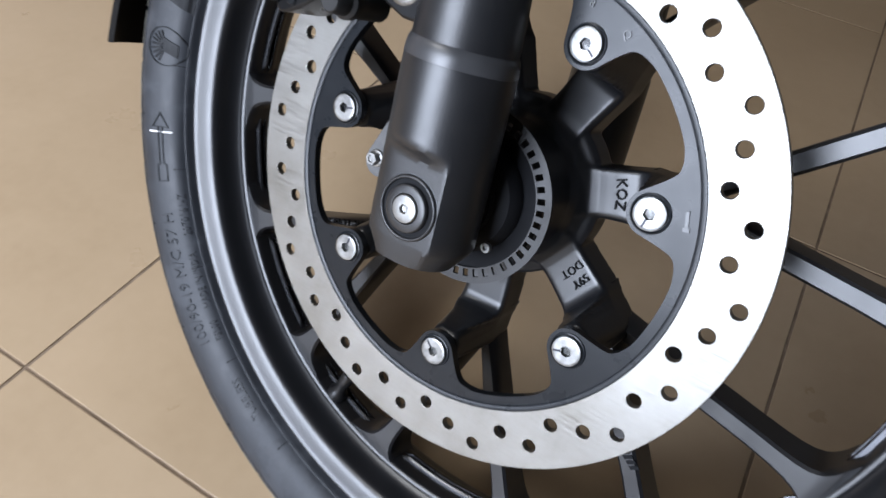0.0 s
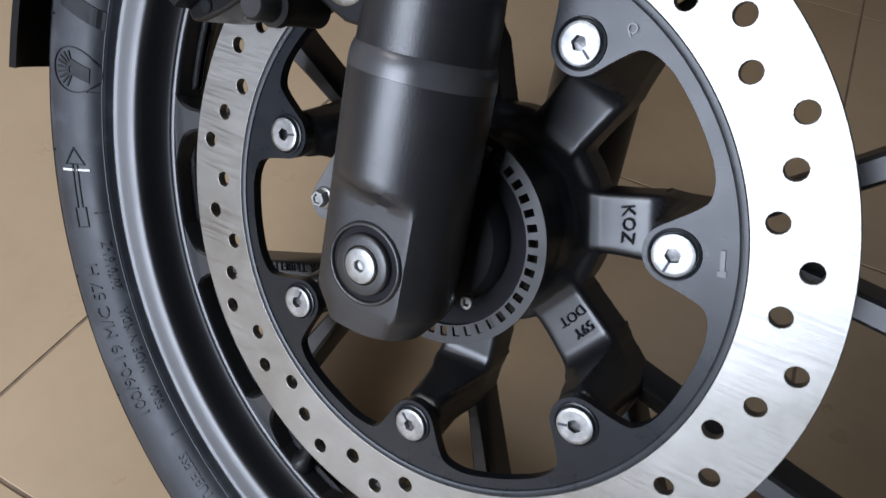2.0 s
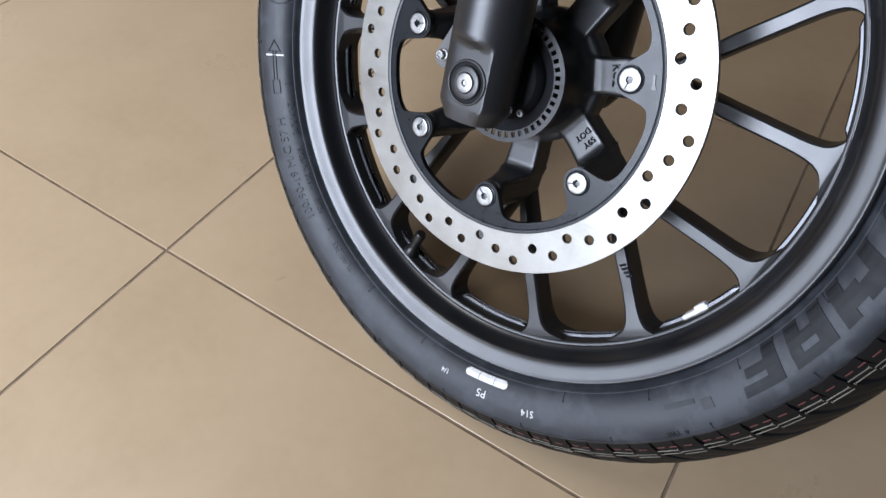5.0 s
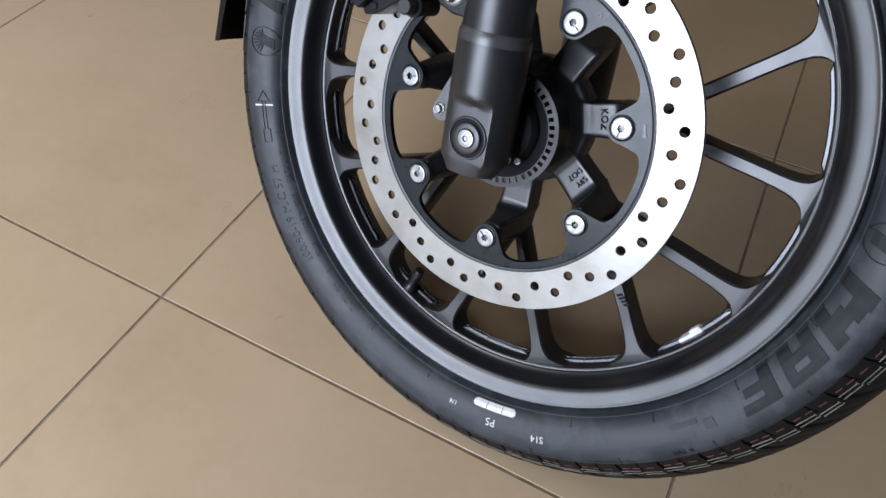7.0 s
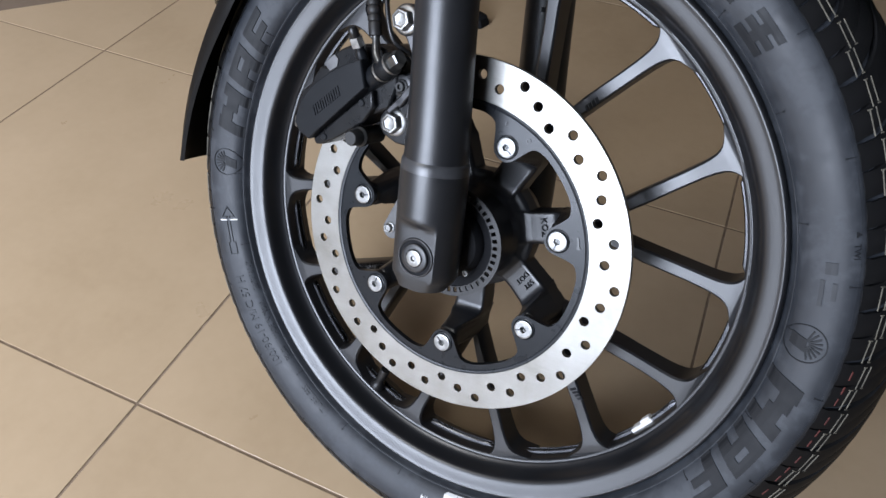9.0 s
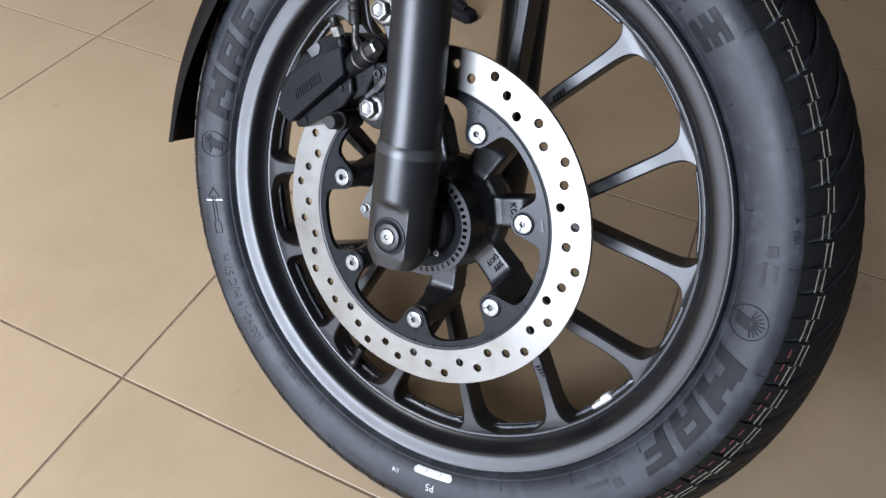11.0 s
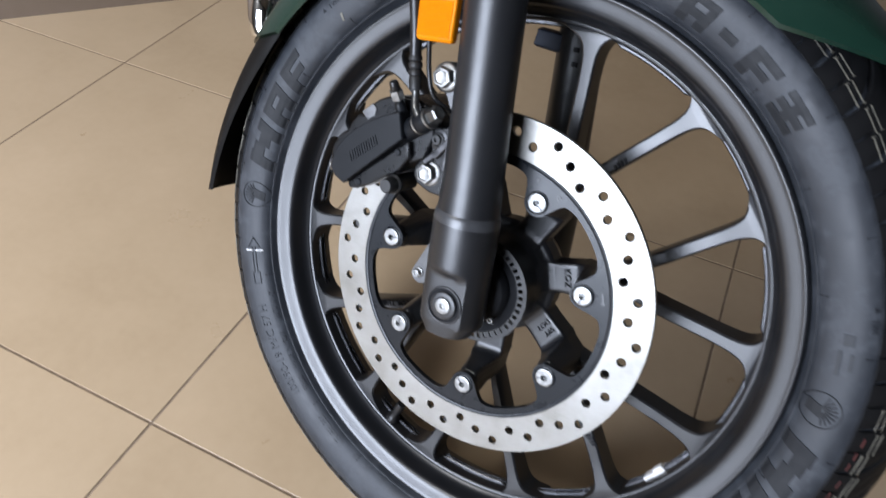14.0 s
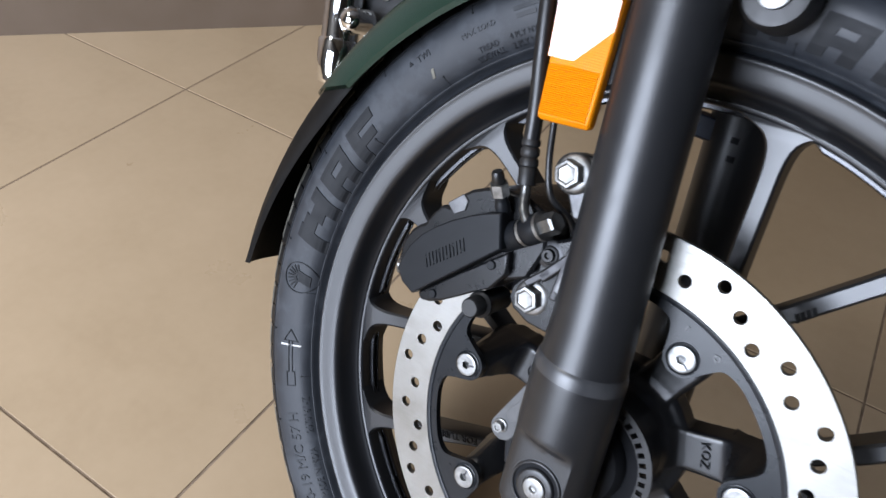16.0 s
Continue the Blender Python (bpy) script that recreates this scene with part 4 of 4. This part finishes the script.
for x, y, w, h, sl in ((0.0, 0.0016, 0.0270, 0.0006, 0), (0.0, -0.0016, 0.0270, 0.0006, 0), (-0.0135, 0, 0.0006, 0.0036, 0), (0.0200, 0.0036, 0.0130, 0.0006, 0), (0.0200, -0.0036, 0.0130, 0.0006, 0),
                       (0.0262, 0, 0.0006, 0.0076, 0), (0.0138, 0.0026, 0.0006, 0.0024, 0), (0.0138, -0.0026, 0.0006, 0.0024, 0), (-0.0135, 0.0040, 0.0006, 0.0044, 0), (-0.0135, -0.0040, 0.0006, 0.0044, 0)):
    bms.append(wrap(moved(bar(w, h, 0.0005, sl), Matrix.Translation((-x, y, 0))), -165.2, 0.2705, side_y))
for i in range(14):
    k = i / 13
    for sign in (-1, 1):
        bms.append(wrap(moved(bar(0.0010, 0.0007, 0.0005), Matrix.Translation((0.0135 + 0.0100 * k, sign * 0.0062 * (1 - k), 0))), -165.2, 0.2705, side_y))
part("rotation_arrow", joined(bms), MOULD, tyre, "moulded arrow", smooth=0)


def block(kind, w, h, slant=0.28):
    """Plain heavy blocks in the place of the maker's marks."""
    def b(cx, cy, bw, bh):
        return moved(bar(bw, bh, 0.0007, slant), Matrix.Translation((cx + slant * cy, cy, 0)))
    if kind == "wide":
        bms = [b(-w * 0.37, 0, w * 0.26, h), b(w * 0.37, 0, w * 0.26, h), b(-w * 0.12, h * 0.20, w * 0.24, h * 0.46), b(w * 0.12, h * 0.06, w * 0.24, h * 0.46)]
    elif kind == "loop":
        bms = [b(-w * 0.33, 0, w * 0.34, h), b(w * 0.16, h * 0.37, w * 0.64, h * 0.26), b(w * 0.16, -h * 0.08, w * 0.64, h * 0.26), b(w * 0.36, h * 0.14, w * 0.26, h * 0.20), b(w * 0.30, -h * 0.35, w * 0.34, h * 0.30)]
    elif kind == "stack":
        bms = [b(0, h * 0.38, w, h * 0.24), b(0, 0, w, h * 0.24), b(0, -h * 0.38, w, h * 0.24), b(0, h * 0.19, w * 0.30, h * 0.14), b(0, -h * 0.19, w * 0.30, h * 0.14)]
    else:
        bms = [b(-w * 0.32, 0, w * 0.36, h), b(w * 0.18, h * 0.36, w * 0.64, h * 0.28), b(w * 0.12, -h * 0.06, w * 0.52, h * 0.24)]
    return joined(bms)


for start in (168.6, -9.7):
    for kind, d, w in (("wide", 0, 0.0430), ("loop", 9.7, 0.0330), ("comb", 18.2, 0.0300)):
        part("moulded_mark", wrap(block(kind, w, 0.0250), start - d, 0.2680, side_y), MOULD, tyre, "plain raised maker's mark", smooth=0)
for kind, th in (("comb", 102.0), ("loop", 94.8), ("loop", 87.4), ("loop", 80.0), ("comb", 72.7), ("loop", 65.4), ("dash", 59.6), ("comb", 53.4), ("stack", 45.9)):
    bm = bar(0.0130, 0.0060, 0.0007) if kind == "dash" else block(kind, 0.0250, 0.0205, 0.12)
    part("moulded_mark", wrap(bm, th, 0.2700, side_y), MOULD, tyre, "plain raised maker's mark", smooth=0)
for th in (179.8, 1.1):
    ring = bmesh.new()
    for i in range(40):
        a, b = TAU * i / 40, TAU * (i + 1) / 40
        q = [ring.verts.new((rr * math.cos(t), rr * math.sin(t) * 1.04, z)) for z in (-0.0003, 0.0003) for t in (a, b) for rr in (0.0128, 0.0135)]
        for f in ((0, 1, 3, 2), (4, 5, 7, 6), (0, 1, 5, 4), (2, 3, 7, 6), (0, 2, 6, 4), (1, 3, 7, 5)):
            ring.faces.new([q[k] for k in f])
    bms = [ring]
    for i in range(9):
        bms.append(moved(bar(0.0012, 0.0085, 0.0005), Matrix.Rotation(radians(-70 + 17.5 * i), 4, "Z") @ Matrix.Translation((0, 0.0068, 0))))
    bms.append(moved(bar(0.0090, 0.0105, 0.0006, 0.3), Matrix.Translation((0, -0.0040, 0))))
    part("round_emblem", wrap(joined(bms), th, 0.2692, side_y), MOULD, tyre, "plain round moulded emblem", smooth=0)
# small lines of unreadable moulded print as bars
for th, r, n, w, h in ((12.6, 0.2760, 1, 0.0080, 0.0070), (9.4, 0.2790, 1, 0.0120, 0.0028), (9.0, 0.2715, 1, 0.0180, 0.0028), (-37.6, 0.2735, 1, 0.0085, 0.0075), (-42.0, 0.2690, 1, 0.0240, 0.0034), (117.0, 0.2790, 1, 0.0200, 0.0026), (117.4, 0.2745, 1, 0.0140, 0.0026)):
    bms = [moved(bar(w, h, 0.0004), Matrix.Translation((0, (i - (n - 1) / 2) * h * 1.8, 0))) for i in range(n)]
    part("small_print", wrap(joined(bms), th, r, side_y), MOULD_FINE, tyre, "fine moulded print", smooth=0)
# moulding ribs and vent whiskers
for i in range(44):
    th = 360 * i / 44 + 2.2
    r = 0.2905 if i % 2 else 0.2585
    bm = joined([bar(0.0005, 0.0055, 0.0003), moved(bar(0.0012, 0.0012, 0.0006), Matrix.Translation((0, -0.0030 if i % 2 else 0.0030, 0)))])
    part("vent_mark", wrap(bm, th, r, side_y), MOULD, tyre, smooth=0)
for r0, r1 in ((0.2551, 0.2556), (0.2915, 0.2920)):
    part("sidewall_rib", lathe([(r0, side_y(r0) + 0.001), (r0, side_y(r0) - 0.0005), (r1, side_y(r1) - 0.0005), (r1, side_y(r1) + 0.001)], 160), RUBBER, tyre)

# tread blocks: two rows of slanted, curved lugs
TREAD = [(0.2948, 0.0116), (0.3000, 0.0146), (0.3070, 0.0194), (0.3140, 0.0254), (0.3205, 0.0330), (0.3252, 0.0405), (0.3280, 0.0483), (0.3290, 0.0545)]
PITCHES = 51
SWEEP = 10.0


def groove(y):
    """Width of the main groove and of the fine cut between, as shares of the pitch."""
    main = 0.02 if y < 0.0135 else 0.09 if y < 0.017 else 0.16 if y < 0.045 else 0.10
    fine = 0.015 if y < 0.0135 else 0.045 if y < 0.0195 else 0.006 if y < 0.033 else 0.035
    return main, fine


def tread_mesh(side, second):
    """One of the two lugs of a pitch."""
    bm = bmesh.new()
    n = 17
    pitch = 360 / PITCHES
    top, low = [], []
    for j in range(n):
        y = 0.0116 + (0.0545 - 0.0116) * j / (n - 1)
        r = tread_r(y)
        mid = SWEEP * max(0.0, (y - 0.0130) / 0.0415) ** 1.6
        main, fine = groove(y)
        first, last = (0.5 + fine / 2, 1 - main / 2) if second else (main / 2, 0.5 - fine / 2)
        row, under = [], []
        for i in range(4):
            a = radians(mid + pitch * (first + (last - first) * i / 3))
            yy = y if side < 0 else 2 * MID - y
            edge = 0.0005 if i in (0, 3) else 0.0
            row.append(bm.verts.new(((r - edge) * math.cos(a), yy, (r - edge) * math.sin(a))))
            under.append(bm.verts.new(((r - 0.0060) * math.cos(a), yy + (0.003 if side < 0 else -0.003), (r - 0.0060) * math.sin(a))))
        top.append(row)
        low.append(under)
    for j in range(n - 1):
        for i in range(3):
            bm.faces.new((top[j][i], top[j][i + 1], top[j + 1][i + 1], top[j + 1][i]))
        bm.faces.new((top[j][0], top[j + 1][0], low[j + 1][0], low[j][0]))
        bm.faces.new((top[j][3], top[j + 1][3], low[j + 1][3], low[j][3]))
    for j in (0, n - 1):
        for i in range(3):
            bm.faces.new((top[j][i], top[j][i + 1], low[j][i + 1], low[j][i]))
    bmesh.ops.recalc_face_normals(bm, faces=bm.faces)
    me = bpy.data.meshes.new("tread_block")
    bm.to_mesh(me)
    bm.free()
    me.materials.append(RUBBER_TREAD)
    me.shade_smooth()
    me.set_sharp_from_angle(angle=radians(30))
    return me


def tread_r(y):
    for (r0, y0), (r1, y1) in zip(TREAD, TREAD[1:]):
        if y0 <= y <= y1:
            return r0 + (r1 - r0) * (y - y0) / (y1 - y0)
    return 0.3290


for side in (-1, 1):
    for second in (False, True):
        me = tread_mesh(side, second)
        for i in range(PITCHES):
            ob = new("tread_block", me)
            ob.parent = tyre
            ob.matrix_local = Matrix.Rotation(-radians(360 / PITCHES * (i + (0.5 if side > 0 else 0))), 4, "Y")
# printed stitch lines round the tread, stepped in pairs
def printed(rows, cells, mat, name, label):
    bm = bmesh.new()
    for y0, y1, a0, a1 in rows:
        for i in cells:
            q = []
            for a, y in ((a0, y0), (a1, y0), (a1, y1), (a0, y1)):
                t = TAU * (i + a) / PITCHES
                y = y + 0.0010 * (a - 0.5)
                for lift in (0.0001, 0.0005):
                    r = tread_r(y) + lift
                    q.append(bm.verts.new((r * math.cos(t), y - lift * 0.6, r * math.sin(t))))
            for f in ((0, 2, 4, 6), (1, 3, 5, 7), (0, 2, 3, 1), (2, 4, 5, 3), (4, 6, 7, 5), (6, 0, 1, 7)):
                bm.faces.new([q[k] for k in f])
    return part(name, bm, mat, tyre, label, smooth=0)


# pairs of lines that step sideways at every lug, tied by short cross strokes
STITCH = []
for y0, a0, a1 in ((0.0180, 0.03, 0.46), (0.0196, 0.50, 0.94)):
    STITCH += [(y0, y0 + 0.0003, a0, a1), (y0 + 0.0027, y0 + 0.0030, a0 + 0.05, a1 + 0.03), (y0 - 0.0006, y0 + 0.0010, a1, a1 + 0.018), (y0 + 0.0024, y0 + 0.0036, a0 + 0.02, a0 + 0.038)]
printed(STITCH, range(PITCHES), CHALK, "tread_stitch_line", "faded cream stitch lines printed on the tread")
printed([(0.0150, 0.0154, 0.10, 0.26), (0.0150, 0.0154, 0.36, 0.52), (0.0152, 0.0156, 0.66, 0.84)], range(40, 51), RED_PRINT, "tread_colour_line", "faint dull red dashes on the tread shoulder")

# thin raised double ledge inside the rim between the spokes
LEDGE = [(0.2242, 0.0550), (0.2200, 0.0557), (0.2191, 0.0565), (0.2195, 0.0573), (0.2212, 0.0579), (0.2212, 0.0601), (0.2195, 0.0607), (0.2191, 0.0615), (0.2200, 0.0624), (0.2242, 0.0634)]
for k in range(14):
    th = BOLT0 - STEP * k / 2
    half = 9.8
    secs = []
    for i in range(13):
        a = th + half * (i / 6 - 1)
        sink = 0.0030 * max(0.0, abs(i / 6 - 1) - 0.86) / 0.14
        secs.append([(*polar(r - 0.0016 + sink, a), y) for r, y in LEDGE])
    part("rim_ledge", loft([[(x, y, z) for x, z, y in s] for s in secs]), ALLOY_GLOSS, wheel, smooth=30)

# valve, balance weight and cast marks
vx, vz = polar(0.2232, -113.4)
ex, ez = polar(0.1920, -113.4)
valve = part("tyre_valve", turned((vx, 0.052, vz), (ex, 0.046, ez), [(0.0075, -0.05), (0.0075, 0.18), (0.0055, 0.28), (0.0042, 0.40), (0.0042, 0.62), (0.0050, 0.64), (0.0050, 0.96), (0.0044, 1.0)]), RUBBER_GLOSS, wheel, "black rubber tyre valve")
m = Matrix.Rotation(radians(35.5), 4, "Y") @ Matrix.Translation((0.2196, 0.0600, 0))
part("balance_weight", joined([box(m @ Matrix.Translation((0, 0, -0.0020)), 0.0045, 0.0120, 0.0225), box(m @ Matrix.Translation((-0.0028, -0.0010, 0.0030)), 0.0030, 0.0080, 0.0100)]), PAINT_MARK, wheel, "white stick-on balance weight", bevel=0.0012)


def cast(text, th, r, size, y_of, parent):
    return part("cast_letters", wrap(words(text, size, 0.0009), th, r, y_of, 0.0003), MATT_BLACK, parent, smooth=0)


for th, r in ((57.5, 0.1480), (-45.2, 0.1685)):
    bms = [moved(bar(0.0022, 0.0050, 0.0009, 0.3), Matrix.Translation((-0.0050 + 0.0033 * i, 0, 0))) for i in range(4)]
    x, z = polar(r, th)
    m = Matrix.Translation((x, 0.0476, z)) @ Matrix.Rotation(radians(-th + (10 if th > 0 else -8)), 4, "Y") @ Matrix.Rotation(radians(90), 4, "X")
    part("cast_letters", moved(joined(bms), m), MATT_BLACK, wheel, "small cast marks", smooth=0)
a = Vector((-0.0890, 0, -0.0645))
d = (Vector((-0.1213, 0, -0.0758)) - a).normalized()
up = Vector((-d.z, 0, d.x))
m = Matrix(((d.x, up.x, 0, 0), (0, 0, -1, 0.0475), (d.z, up.z, 0, 0), (0, 0, 0, 1)))
m.translation = a + d * 0.026 + Vector((0, 0.0475, 0)) + up * 0.0006
part("cast_letters", moved(words("FOR TUBELESS", 0.0078, 0.0010), m), MATT_BLACK, wheel, "cast words FOR TUBELESS", smooth=0)
cast("KOZ", 16.6, 0.0638, 0.0080, lambda r: ARM_Y - 0.0008, hub)
cast("59Y", -32.0, 0.0672, 0.0068, lambda r: ARM_Y - 0.0008, hub)
cast("DOT", -32.5, 0.0594, 0.0068, lambda r: ARM_Y - 0.0004, hub)
ring = []
for i in range(24):
    a, b = TAU * i / 24, TAU * (i + 1) / 24
    ring.append(moved(bar(0.0016, 0.0005, 0.0008), Matrix.Translation((0.0055 * math.cos((a + b) / 2), 0.0055 * math.sin((a + b) / 2), 0)) @ Matrix.Rotation((a + b) / 2 + math.pi / 2, 4, "Z")))
for i in range(4):
    ring.append(moved(bar(0.0012, 0.0034, 0.0008), Matrix.Translation((-0.0030 + 0.0020 * i, 0.0018, 0))))
    ring.append(moved(bar(0.0012, 0.0026, 0.0008), Matrix.Translation((-0.0030 + 0.0020 * i, -0.0022, 0))))
part("cast_emblem", wrap(joined(ring), 169.8, 0.0632, lambda r: ARM_Y - 0.0008, 0.0003), MATT_BLACK, hub, "small round cast mark", smooth=0)
part("carrier_letter", wrap(words("Q", 0.0052, 0.0006), 61.4, 0.1087, lambda r: 0.0008), ALLOY, carrier, smooth=0)
part("carrier_letter", wrap(words("B", 0.0045, 0.0006), 72.8, 0.1087, lambda r: 0.0008), ALLOY, carrier, smooth=0)
part("carrier_arrow", wrap(joined([bar(0.0075, 0.0016, 0.0006), moved(bar(0.0020, 0.0030, 0.0006), Matrix.Translation((0.0045, 0, 0)))]), 15.9, 0.1099, lambda r: 0.0008), ALLOY, carrier, smooth=0)

# ---- chrome tube and dark engine parts behind the fender ----
guard = part("chrome_guard", tube(spline([(-0.402, 0.12, 0.420), (-0.397, 0.12, 0.300), (-0.388, 0.12, 0.215), (-0.382, 0.118, 0.178)], 8), 0.0180, 28), CHROME, motorcycle, "bright chrome guard tube")
part("guard_cap", turned((-0.3825, 0.118, 0.183), (-0.3760, 0.115, 0.142), [(0.0195, 0.0), (0.0203, 0.06), (0.0195, 0.5), (0.0165, 0.92), (0.0150, 1.0)], 28), CHROME, guard)
part("guard_clamp", turned((-0.3600, 0.125, 0.205), (-0.3600, 0.095, 0.205), [(0.0120, 0.0), (0.0120, 0.7), (0.0090, 0.9), (0.0040, 1.0)]), CHROME, guard, "round chrome clamp bolt")
bm = loft([[(x, y, z) for x, z in ((-0.385 - d, 0.330 + d), (-0.300, 0.330 + d), (-0.290, 0.240 - d), (-0.345, 0.185 - d), (-0.385 - d, 0.215))] for y, d in ((0.135, -0.006), (0.142, 0.0), (0.230, 0.0))])
engine = part("engine_cover", bm, PLASTIC, motorcycle, "dark engine cover behind the guard", bevel=0.004)
for x, z in ((-0.372, 0.262), (-0.352, 0.236), (-0.366, 0.305)):
    part("cover_bolt", moved(bolt_bm(0.0060, 0.0060, socket=True, flange=0.0085, flange_h=0.0015), Matrix.Translation((x, 0.1345, z))), ZINC, engine, "bright cover bolt")

# fender mount beside the leg
bm = bmesh.new()
add_solid(bm, [(0.0170, 0.006), (0.0170, -0.0120), (0.0150, -0.0150), (0.0120, -0.0156)], 40, Matrix.Translation((0.0185, -0.010, 0.2770)))
mount = part("fender_mount", bm, PLASTIC, motorcycle, "black fender mounting lug")
part("mount_screw", moved(socket_bolt(0.0080, 0.0030, 0.0026), Matrix.Translation((0.0185, -0.0256, 0.2770))), ZINC, mount, "bright button screw", smooth=30)
# ---- floor tiles ----
def tile_mesh():
    bm = bmesh.new()
    h = (PITCH - 0.0034) / 2
    c = 0.0004
    lo = [bm.verts.new((x, y, -0.0085)) for x, y in ((-h, -h), (h, -h), (h, h), (-h, h))]
    md = [bm.verts.new((x, y, -c)) for x, y in ((-h, -h), (h, -h), (h, h), (-h, h))]
    k = h - c
    hi = [bm.verts.new((x, y, 0)) for x, y in ((-k, -k), (k, -k), (k, k), (-k, k))]
    for a, b in ((lo, md), (md, hi)):
        for i in range(4):
            bm.faces.new((a[i], a[(i + 1) % 4], b[(i + 1) % 4], b[i]))
    bm.faces.new(hi)
    me = bpy.data.meshes.new("tile")
    bm.to_mesh(me)
    bm.free()
    me.materials.append(TILE)
    return me


TILE_MESH = tile_mesh()
for i in range(-6, 6):
    for j in range(-5, 5):
        m = Matrix.Translation(JOINT) @ FLOOR_TURN @ Matrix.Translation(((i + 0.5) * PITCH, (j + 0.5) * PITCH, 0))
        if not (-4.0 < m.translation.x < 3.1 and -2.6 < m.translation.y < 3.4):
            continue
        ob = new("tile", TILE_MESH)
        ob.parent = floor
        ob.matrix_world = m
